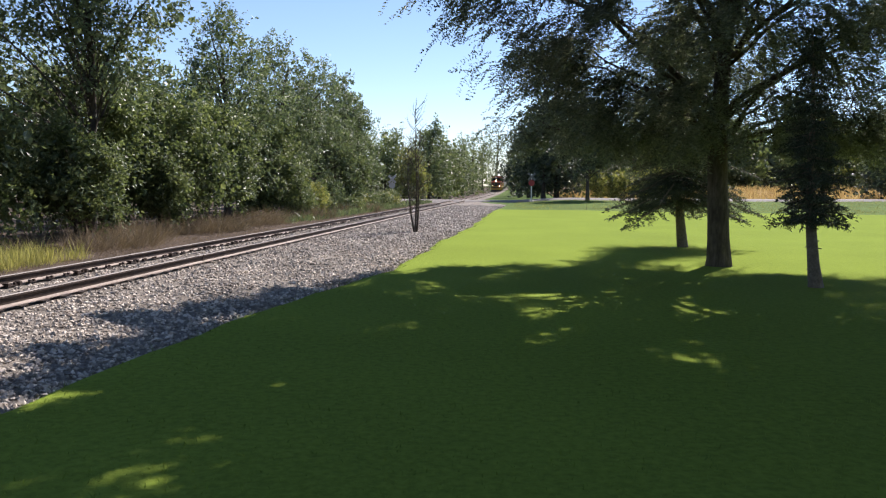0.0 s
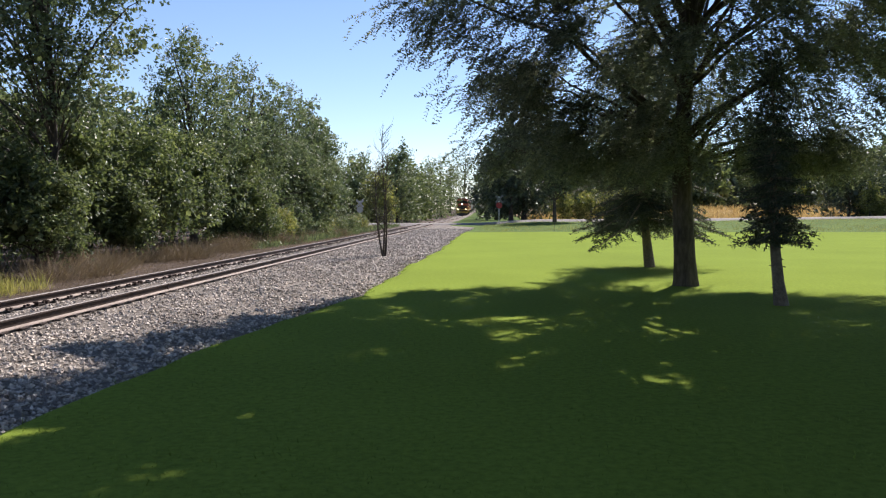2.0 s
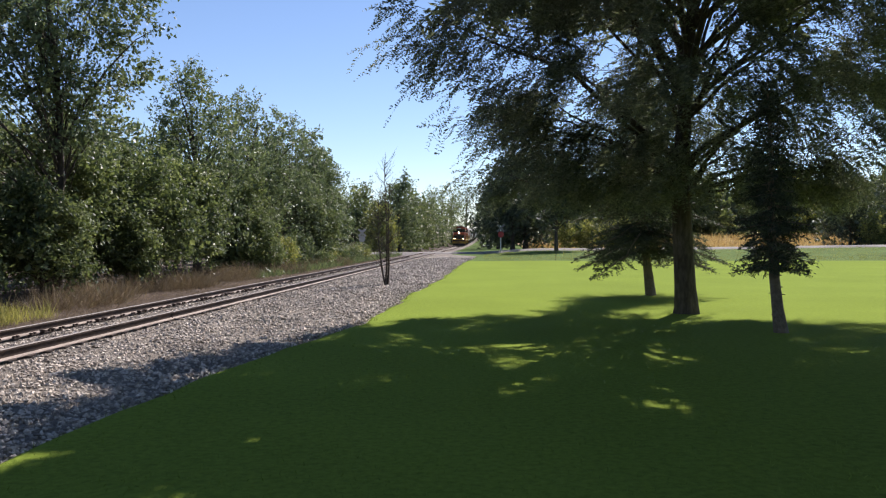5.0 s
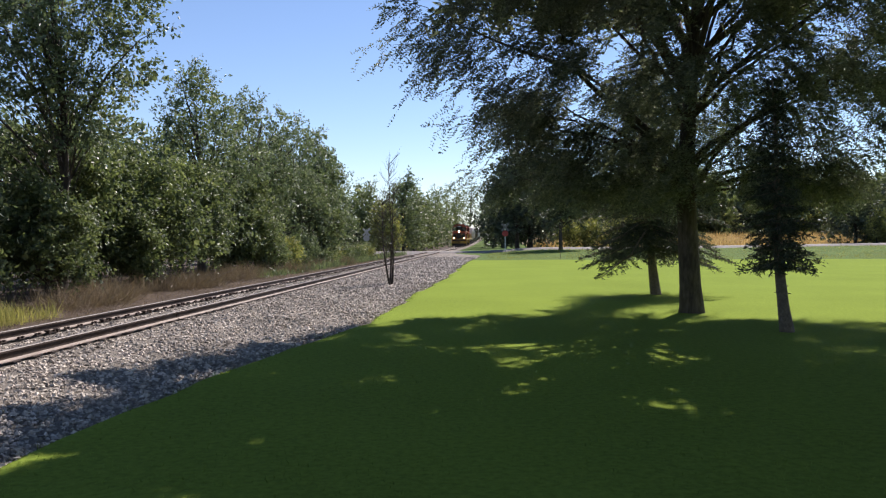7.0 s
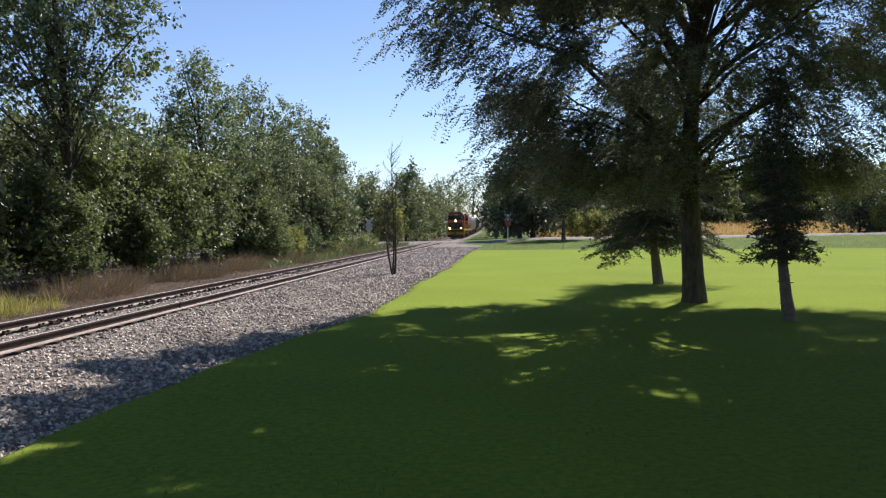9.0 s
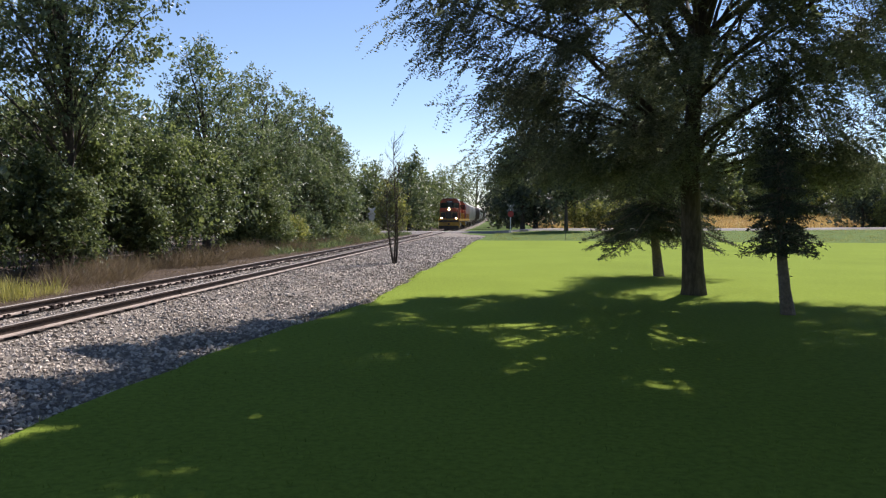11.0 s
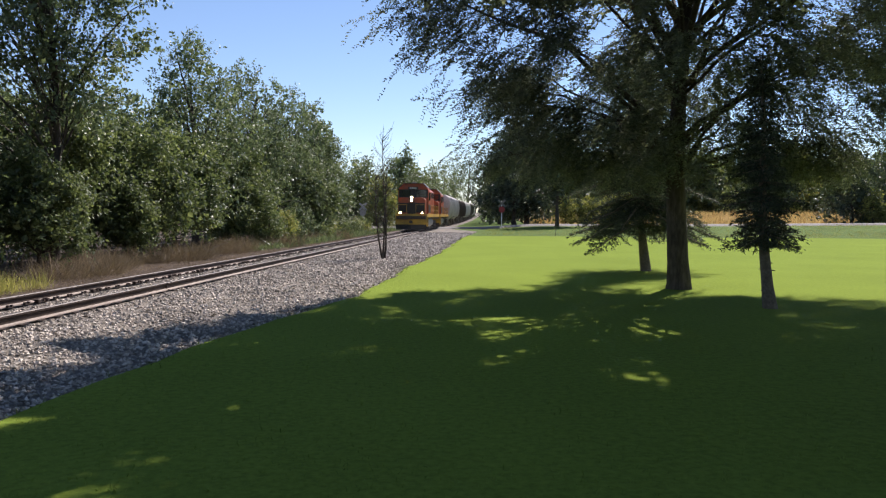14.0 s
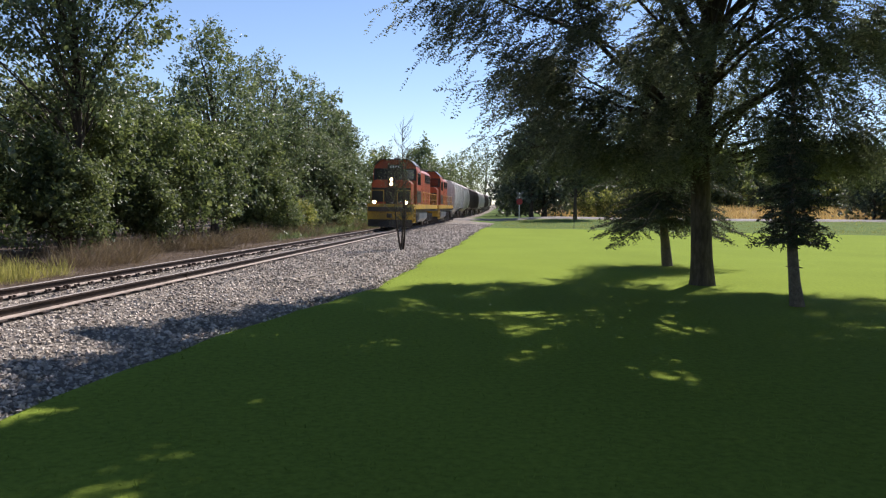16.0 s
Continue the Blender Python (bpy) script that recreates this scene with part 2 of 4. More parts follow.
def tube_np(pts, radii, sides=6):
    """A tapered tube along points; returns vertices and quads."""
    pts = np.asarray(pts, float)
    radii = np.asarray(radii, float)
    tang = np.gradient(pts, axis=0)
    tang /= np.linalg.norm(tang, axis=1)[:, None] + 1e-9
    ref = np.where(np.abs(tang[:, 2:3]) > 0.9, np.array([[1.0, 0, 0]]), np.array([[0, 0, 1.0]]))
    u = np.cross(tang, ref)
    u /= np.linalg.norm(u, axis=1)[:, None] + 1e-9
    w = np.cross(tang, u)
    th = np.arange(sides) * 2 * np.pi / sides
    ring = u[:, None, :] * np.cos(th)[None, :, None] + w[:, None, :] * np.sin(th)[None, :, None]
    v = pts[:, None, :] + ring * radii[:, None, None]
    n = len(pts)
    i = np.arange(n - 1)[:, None] * sides
    j = np.arange(sides)[None, :]
    j2 = (j + 1) % sides
    f = np.stack([i + j, i + j2, i + sides + j2, i + sides + j], axis=-1).reshape(-1, 4)
    return v.reshape(-1, 3), f


def join_np(chunks):
    vs, fs, o = [], [], 0
    for v, f in chunks:
        vs.append(v)
        fs.append(f + o)
        o += len(v)
    return np.concatenate(vs), np.concatenate(fs)


def leaf_quads(pos, along, size, width, rng, loose=0.0):
    """A bent kite-shaped leaf at each place, pointing along the given ways; loose > 0 lays it flat with that much scatter."""
    n = len(pos)
    along = along / (np.linalg.norm(along, axis=1)[:, None] + 1e-9)
    r = rng.normal(size=(n, 3))
    if loose:
        r = r * loose + np.array([0, 0, 1.0])
    side = np.cross(along, r)
    side /= np.linalg.norm(side, axis=1)[:, None] + 1e-9
    nor = np.cross(along, side)
    L = (size * rng.uniform(0.7, 1.3, n))[:, None]
    W = L * width
    v = np.stack([pos, pos + along * L * 0.45 + side * W * 0.5 + nor * L * 0.08, pos + along * L - nor * L * 0.06,
                  pos + along * L * 0.45 - side * W * 0.5 + nor * L * 0.08], axis=1).reshape(-1, 3)
    return v, np.arange(n * 4).reshape(-1, 4)


def in_lobes(lobes, n, rng, shell=0.45):
    """Places in a crown made of ellipsoid lobes (x, y, z, rx, ry, rz), more of them near the outside."""
    lob = np.asarray(lobes, float)
    vol = (lob[:, 3] * lob[:, 4] * lob[:, 5]) ** 0.75
    k = rng.choice(len(lob), n, p=vol / vol.sum())
    d = rng.normal(size=(n, 3))
    d /= np.linalg.norm(d, axis=1)[:, None]
    r = rng.uniform(0, 1, n) ** shell
    return lob[k, :3] + d * r[:, None] * lob[k, 3:], d


def auto_lobes(h, base, rad, rng, n=16, lean=(0, 0)):
    """An uneven crown from base to h, of about that radius: many small rounded masses on rising limbs."""
    out = []
    n = int(n * 1.5)
    for i in range(n):
        f = (i + 0.5) / n
        z = base + (h - base) * (0.06 + 0.8 * f)
        w = rad * (0.45 + 0.6 * math.sin(math.pi * min(1, 0.3 + 0.62 * f)))
        a = i * 2.4 + rng.uniform(-0.7, 0.7)
        r = rad * rng.uniform(0.2, 0.38) * (1 - 0.3 * f)
        q = max(0.0, (w - r * 0.6) * rng.uniform(0.45, 1.0))
        out.append((q * math.cos(a) + lean[0] * f, q * math.sin(a) + lean[1] * f, z, r, r, r * rng.uniform(0.7, 1.15)))
    for k in range(5):      # leading shoots at the top
        a, q = rng.uniform(0, 6.28), rad * rng.uniform(0.0, 0.6)
        z = h - (h - base) * rng.uniform(0.02, 0.16)
        out.append((lean[0] + q * math.cos(a), lean[1] + q * math.sin(a), z, rad * 0.13, rad * 0.13, (h - base) * 0.11))
    out.append((lean[0] * 0.5, lean[1] * 0.5, base + (h - base) * 0.4, rad * 0.5, rad * 0.5, (h - base) * 0.36))
    return out


def clumps(lobes, n, seed):
    """Each large mass broken up into n smaller ones with gaps between them."""
    rng = np.random.default_rng(seed)
    out = []
    for x, y, z, a, b, c in lobes:
        for k in range(n):
            d = rng.normal(size=3)
            d *= rng.uniform(0.55, 0.95) / np.linalg.norm(d)
            f = rng.uniform(0.3, 0.5)
            out.append((x + d[0] * a, y + d[1] * b, z + d[2] * c, a * f, b * f, c * f * 0.9))
    return out


def limbs_np(base_r, trunk_pts, targets, rng, r_limb, twigs=0):
    """Trunk, limbs that bend out to the targets, and thinner twigs."""
    tp = np.asarray(trunk_pts, float)
    n = len(tp)
    rad = base_r * (1 - 0.82 * np.linspace(0, 1, n) ** 0.9)
    rad[0] *= 1.35
    chunks = [tube_np(tp, rad, 10)]
    top = tp[-1, 2]
    for i, t in enumerate(targets):
        thick = i >= twigs
        hz = t[2] * rng.uniform(0.35, 0.75)
        hz = min(max(hz, tp[min(2, n - 1), 2]), top * 0.97)
        s = np.array([np.interp(hz, tp[:, 2], tp[:, k]) for k in range(3)])
        m = (s + t) / 2 + np.array([0, 0, 0.18 * np.linalg.norm(t - s)]) + rng.normal(size=3) * 0.06 * np.linalg.norm(t - s)
        u = np.linspace(0, 1, 7)[:, None]
        p = (1 - u) ** 2 * s + 2 * u * (1 - u) * m + u ** 2 * t
        p[1:-1] += rng.normal(size=(5, 3)) * 0.03
        rb = r_limb * rng.uniform(0.6, 1.2) * (1.0 if thick else 0.35)
        chunks.append(tube_np(p, rb * (1 - 0.85 * u[:, 0]), 5))
    return join_np(chunks)


def broad_tree(name, at, h, lobes, base_r, leaf, n_cl, per, cl_r, mats, label, seed, category="tree", limb_n=26, droop=0.3, lean=(0, 0), width=0.6, turn=0.0, shell=0.33, group="", core=0.11):
    """A broad-leaved tree or bush: trunk with limbs, and a crown of single leaves in clusters."""
    rng = np.random.default_rng(seed)
    ob = new(name)
    ob.matrix_basis = Matrix.Translation(at) @ pose(0, 0, 0, 0, 0, turn)
    lob = np.asarray(lobes, float)
    area = (lob[:, 3] * lob[:, 4] * lob[:, 5]) ** (2 / 3)
    li = rng.choice(len(lob), n_cl, p=area / area.sum())
    d = rng.normal(size=(n_cl, 3)) + np.array([0, 0, 0.25])
    d /= np.linalg.norm(d, axis=1)[:, None]
    cl = lob[li, :3] + d * lob[li, 3:] * (rng.uniform(0.3, 1.0, n_cl) ** shell)[:, None]
    cl[:, 2] = np.maximum(cl[:, 2], 0.12)
    k = 9
    u = np.linspace(0, 1, k)
    tp = np.stack([lean[0] * u ** 1.3 + 0.02 * h * np.sin(5 * u + seed) * u, lean[1] * u ** 1.3 + 0.02 * h * np.cos(4 * u + seed) * u, -0.15 + (h * 0.86 + 0.15) * u], axis=1)
    limb_n = limb_n if at.length < 70 else 8
    tg = cl[rng.choice(n_cl, min(n_cl, limb_n * 4), replace=False)]
    v, f = limbs_np(base_r, tp, tg, rng, base_r * 0.3, twigs=limb_n * 3)
    part_np("trunk", v, f, mats[1], ob, "bark-covered trunk with spreading limbs", smooth=True)
    # leaves in two rows along twigs that reach out and up
    n = n_cl * per
    kk = np.repeat(np.arange(n_cl), per)
    tw = d * 0.9 + np.array([0, 0, 0.45]) + rng.normal(size=(n_cl, 3)) * 0.4
    tw /= np.linalg.norm(tw, axis=1)[:, None]
    long = cl_r * rng.uniform(0.9, 3.0, n_cl) * np.where(rng.uniform(0, 1, n_cl) < 0.12, 1.7, 1.0)
    side = np.cross(tw, rng.normal(size=(n_cl, 3)))
    side /= np.linalg.norm(side, axis=1)[:, None]
    g = np.tile((np.arange(per) + 0.5) / per, n_cl) + rng.normal(size=n) * 0.04
    sg = np.tile(np.where(np.arange(per) % 2 == 0, 1.0, -1.0), n_cl)
    pos = cl[kk] + tw[kk] * (g * long[kk])[:, None] + rng.normal(size=(n, 3)) * cl_r * 0.22
    pos[:, 2] -= droop * 0.5 * g ** 2 * long[kk]
    way = side[kk] * sg[:, None] + tw[kk] * 0.6 + rng.normal(size=(n, 3)) * 0.45
    way[:, 2] -= droop
    v, f = leaf_quads(pos, way, leaf, width, rng, 0.8)
    # larger shaded leaves fill the inside of each mass
    m = max(60, int(n * core))
    li = rng.choice(len(lob), m, p=area / area.sum())
    di = rng.normal(size=(m, 3))
    di /= np.linalg.norm(di, axis=1)[:, None]
    v2, f2 = leaf_quads(lob[li, :3] + di * lob[li, 3:] * (rng.uniform(0, 0.7, m) ** 0.5)[:, None], rng.normal(size=(m, 3)), leaf * 1.6, 0.75, rng)
    v, f = join_np([(v, f), (v2, f2)])
    v[:, 2] = np.maximum(v[:, 2], 0.02)
    part_np("crown", v, f, mats[0], ob, "uneven crown of many small leaves")
    return tagged(ob, label, category, group)

# ---- ground ----
def smooth(a, b, x):
    t = np.clip((x - a) / (b - a), 0, 1)
    return t * t * (3 - 2 * t)


def road_z(l):
    return 0.13 + 0.45 * smooth(-3.0, 6.0, l) + 0.5 * smooth(10, 70, l)


ROAD_D = 104.0


def grass_edge(d):
    e = -3.8 + 0.7 * smooth(8, 14.5, d) + 0.5 * smooth(14, 18, d) + 0.4 * smooth(25, 38, d) + 0.6 * smooth(60, 80, d) - 4.3 * smooth(86, 106, d)
    return e + 0.07 * np.sin(d * 0.9) + 0.05 * np.sin(d * 2.3) + 0.03 * np.sin(d * 6.1)


def ground_z(l, d):
    e = grass_edge(d)
    z = 0.02 * np.sin(l * 0.35) * np.sin(d * 0.21)
    z = z * smooth(e, e + 1.5, l) - 0.16 * smooth(e + 0.12, e - 0.3, l) - 0.06 * smooth(-10.5, -12.5, l)
    up = smooth(74, 99, d) * (1 - smooth(109, 125, d)) * smooth(-4.2, 3.0, l)
    z = z * (1 - up) + (road_z(l) - 0.2) * up
    return z + 0.3 * smooth(112, 140, d) * smooth(-4.0, 8.0, l) + 1.5 * smooth(110, 160, d) * smooth(9.0, 20.0, l) + rise(d)


def grid_lines(stops):
    out = [stops[0][0]]
    for (a, _), (b, step) in zip(stops, stops[1:]):
        k = max(1, round((b - a) / step))
        out += [a + (b - a) * (i + 1) / k for i in range(k)]
    return np.array(out)


def make_ground():
    ls = grid_lines([(-2500, 0), (-300, 400), (-40, 30), (-14, 2), (-5, 0.5), (0.6, 0.14), (12, 0.5), (80, 3), (300, 25), (2500, 400)])
    ds = grid_lines([(-600, 0), (-40, 100), (0, 5), (120, 1.0), (420, 10), (4200, 500)])
    L, D = np.meshgrid(ls, ds)
    Z = ground_z(L, D)
    P = np.stack([D * SA + L * CA, D * CA - L * SA, Z], -1).reshape(-1, 3)
    nl = len(ls)
    i, j = np.meshgrid(np.arange(len(ds) - 1), np.arange(nl - 1), indexing="ij")
    q = (i * nl + j).ravel()
    F = np.stack([q, q + 1, q + nl + 1, q + nl], 1)
    lc = ((L[:-1, :-1] + L[:-1, 1:]) / 2).ravel()
    dc = ((D[:-1, :-1] + D[1:, :-1]) / 2).ravel()
    mi = np.zeros(len(F), int)
    mi[dc > 66] = 1
    mi[dc > 108] = 2
    mi[lc < -9.2] = 3
    mi[(dc > 108) & (lc > -9.2) & (lc < 6)] = 1
    g = new("ground", mesh_np("ground", P, F, [M_LAWN, M_VERGE, M_FIELD, M_FLOOR], mi, True))
    tagged(g, "mown green lawn with rough verge and dry field beyond", "ground", kind="structure")


make_ground()


def strip(name, rows, mat, label, category, uv_flip=False):
    """A sheet from cross-sections: rows of lists of (l, z) at growing d."""
    V, F = [], []
    n = len(rows[0][1])
    for d, prof in rows:
        V += [tuple(trk(d, l, z)) for l, z in prof]
    for i in range(len(rows) - 1):
        for j in range(n - 1):
            a = i * n + j
            F.append((a, a + 1, a + n + 1, a + n))
    ob = new(name, mesh_np(name, V, F, mat, smooth=True))
    return tagged(ob, label, category, kind="structure")


def bed_z(l, d):
    """Top of the ballast."""
    e = grass_edge(d)
    z = np.interp(l, [-10.2, -9.6, -9.2, TL - 1.0, TL + 1.0, -5.9, -5.2], [-0.2, -0.08, -0.03, -0.06, -0.06, -0.03, -0.03])
    t = np.clip((l + 5.2) / (e + 5.2), 0, 1)
    return np.where(l > -5.2, -0.03 - 0.05 * t, z) + 0.012 * np.sin(l * 3.1 + d * 1.3) + rise(d)


bed_rows = []
for d in grid_lines([(-30, 0), (0, 2), (100, 1.0), (400, 10)]):
    e = float(grass_edge(d))
    prof = [(-9.75, -0.3 + float(rise(d)))]
    for l in list(np.linspace(-9.65, -5.2, 13)) + list(np.linspace(-5.0, e - 0.03, 5)):
        prof.append((float(l), float(bed_z(np.array(l), d))))
    prof.append((e, -0.16 + float(rise(d))))
    bed_rows.append((d, prof))
strip("ballast_bed", bed_rows, M_BED, "grey crushed-stone railway ballast beside the lawn", "ballast")


def make_stones():
    """Loose crushed stones over the bed, thick near by."""
    rng = np.random.default_rng(5)
    n = 42000
    d = 5 + 75 * rng.uniform(0, 1, n) ** 2.0
    e = grass_edge(d)
    l = -9.5 + (e - 0.02 + 9.5) * rng.uniform(0, 1, n) ** 0.85
    z = bed_z(l, d)
    s = 0.0225 * rng.uniform(0.5, 1.6, n) * (1 + d / 60)
    near_rail = np.minimum(np.abs(l - TL - 0.755), np.abs(l - TL + 0.755)) < 0.16
    z = np.where(near_rail, z - 0.05, z)
    P = np.stack([d * SA + l * CA, d * CA - l * SA, z + s * 0.25], -1)
    o = np.array([(1, 0, 0), (0, 1, 0), (-1, 0, 0), (0, -1, 0), (0, 0, 0.75), (0, 0, -0.75)], float)
    V = o[None] * rng.uniform(0.6, 1.25, (n, 6, 1)) + rng.normal(size=(n, 6, 3)) * 0.16
    th = rng.uniform(0, 2 * np.pi, n)
    c, sn = np.cos(th)[:, None], np.sin(th)[:, None]
    V = np.stack([V[..., 0] * c - V[..., 1] * sn, V[..., 0] * sn + V[..., 1] * c, V[..., 2]], -1)
    tilt = rng.normal(size=(n, 1)) * 0.5
    V = np.stack([V[..., 0], V[..., 1] * np.cos(tilt) - V[..., 2] * np.sin(tilt), V[..., 1] * np.sin(tilt) + V[..., 2] * np.cos(tilt)], -1)
    V = V * s[:, None, None] + P[:, None, :]
    f = np.array([(0, 1, 4), (1, 2, 4), (2, 3, 4), (3, 0, 4), (1, 0, 5), (2, 1, 5), (3, 2, 5), (0, 3, 5)])
    F = (f[None] + (np.arange(n) * 6)[:, None, None]).reshape(-1, 3)
    ob = new("loose_ballast_stones", mesh_np("loose_ballast_stones", V.reshape(-1, 3), F, M_STONE))
    tagged(ob, "loose grey and brown crushed stones on the railway bed", "ballast", kind="stuff")


make_stones()


# ---- railway track ----
def make_track():
    tr = new("railway_track")
    tr.matrix_basis = Matrix.Translation(trk(0, TL, 0)) @ pose(0, 0, 0, 0, 0, 90 - math.degrees(ANG))
    # local x runs along the line, y to its left
    prof = [(-0.074, 0), (0.074, 0), (0.074, 0.012), (0.012, 0.034), (0.010, 0.12), (0.036, 0.13), (0.036, 0.158), (0.027, 0.166), (-0.027, 0.166), (-0.036, 0.158), (-0.036, 0.13), (-0.010, 0.12), (-0.012, 0.034), (-0.074, 0.012)]
    idx = [1, 1, 1, 1, 0, 0, 2, 2, 2, 0, 0, 1, 1, 1]
    for y0 in (-0.755, 0.755):
        x = -30.0
        while x < 420:
            step = 11.9 if x < 120 else 30
            bm = bmesh.new()
            z0 = RAIL_Z - 0.166
            dy = 0.008 * math.sin(x * 0.37 + y0)
            prism(bm, [(y0 + y + dy, z0 + z) for y, z in prof], x, x + step - 0.006)
            for v in bm.verts:
                v.co.z += float(rise(v.co.x))
            bm.normal_update()
            bm.faces.ensure_lookup_table()
            for i, f in enumerate(bm.faces):
                c = f.calc_center_median()
                n = f.normal
                f.material_index = 0
                if c.z - float(rise(c.x)) > RAIL_Z - 0.012 and n.z > 0.3:
                    f.material_index = 1
                elif c.z - float(rise(c.x)) < z0 + 0.035 and n.z > -0.1:
                    # foot faces take the painted sunlit tone
                    f.material_index = 2
            part("rail", bm, [M_RUST, M_RAILTOP, M_FOOT], tr)
            x += step
    # sleepers with their plates and spikes
    rng = random.Random(3)
    bm = bmesh.new()
    box(bm, -0.115, 0.115, -1.3, 1.3, -0.17, 0.0, 0.012)
    me_tie = bpy.data.meshes.new("tie")
    bm.to_mesh(me_tie)
    bm.free()
    me_tie.materials.append(M_TIE)
    bm = bmesh.new()
    for y0 in (-0.755, 0.755):
        box(bm, -0.1, 0.1, y0 - 0.12, y0 + 0.12, 0.0, 0.012)
        for sx in (-0.06, 0.06):
            for sy in (-0.085 if y0 > 0 else 0.085,):
                box(bm, sx - 0.02, sx + 0.02, y0 + sy - 0.022, y0 + sy + 0.022, 0.012, 0.05)
    me_plate = bpy.data.meshes.new("tie_plate")
    bm.to_mesh(me_plate)
    bm.free()
    me_plate.materials.append(M_RUST)
    bm = bmesh.new()
    for y0 in (-0.755, 0.755):
        for sx in (-0.16, 0.16):
            inner = y0 - 0.085 * (1 if y0 > 0 else -1)
            box(bm, sx - 0.035, sx + 0.035, inner - 0.05, inner + 0.05, -0.01, 0.06)
    me_anchor = bpy.data.meshes.new("rail_anchor")
    bm.to_mesh(me_anchor)
    bm.free()
    me_anchor.materials.append(M_RUST)
    for k in range(150):
        x = 4 + k * 0.53 + rng.uniform(-0.03, 0.03)
        for nm, me, dz in (("tie", me_tie, -0.07), ("tie_plate", me_plate, -0.03), ("rail_anchor", me_anchor, -0.03))[: 3 if k % 4 == 1 else 2]:
            ob = child(new(nm, me), tr)
            ob.matrix_basis = pose(x, rng.uniform(-0.03, 0.03) if nm == "tie" else 0, dz + (rng.uniform(-0.012, 0.006) if nm == "tie" else 0), 0, 0, rng.uniform(-1, 1) if nm == "tie" else 0)
    tagged(tr, "single railway track with dark rusty rails and worn wooden sleepers", "railway track", kind="structure")


make_track()

# ---- road over the crossing ----
rows = []
for l in grid_lines([(-140, 0), (-20, 8), (20, 1), (140, 6)]):
    z = float(road_z(l)) if l > -4 else 0.13
    tilt = 0.0
    c = ROAD_D + 0.02 * l
    rows.append([tuple(trk(c + o, l, z + dz)) for o, dz in ((-4.3, -0.36), (-3.1, 0.0), (0, 0.05), (3.1, 0.0), (3.4, -0.35))])
V = [p for r in rows for p in r]
F = [(i * 5 + j, i * 5 + j + 1, i * 5 + j + 6, i * 5 + j + 5) for i in range(len(rows) - 1) for j in range(4)]
tagged(new("road", mesh_np("road", V, F, M_ROAD, smooth=False)), "narrow pale grey asphalt road crossing the railway", "road", kind="structure")


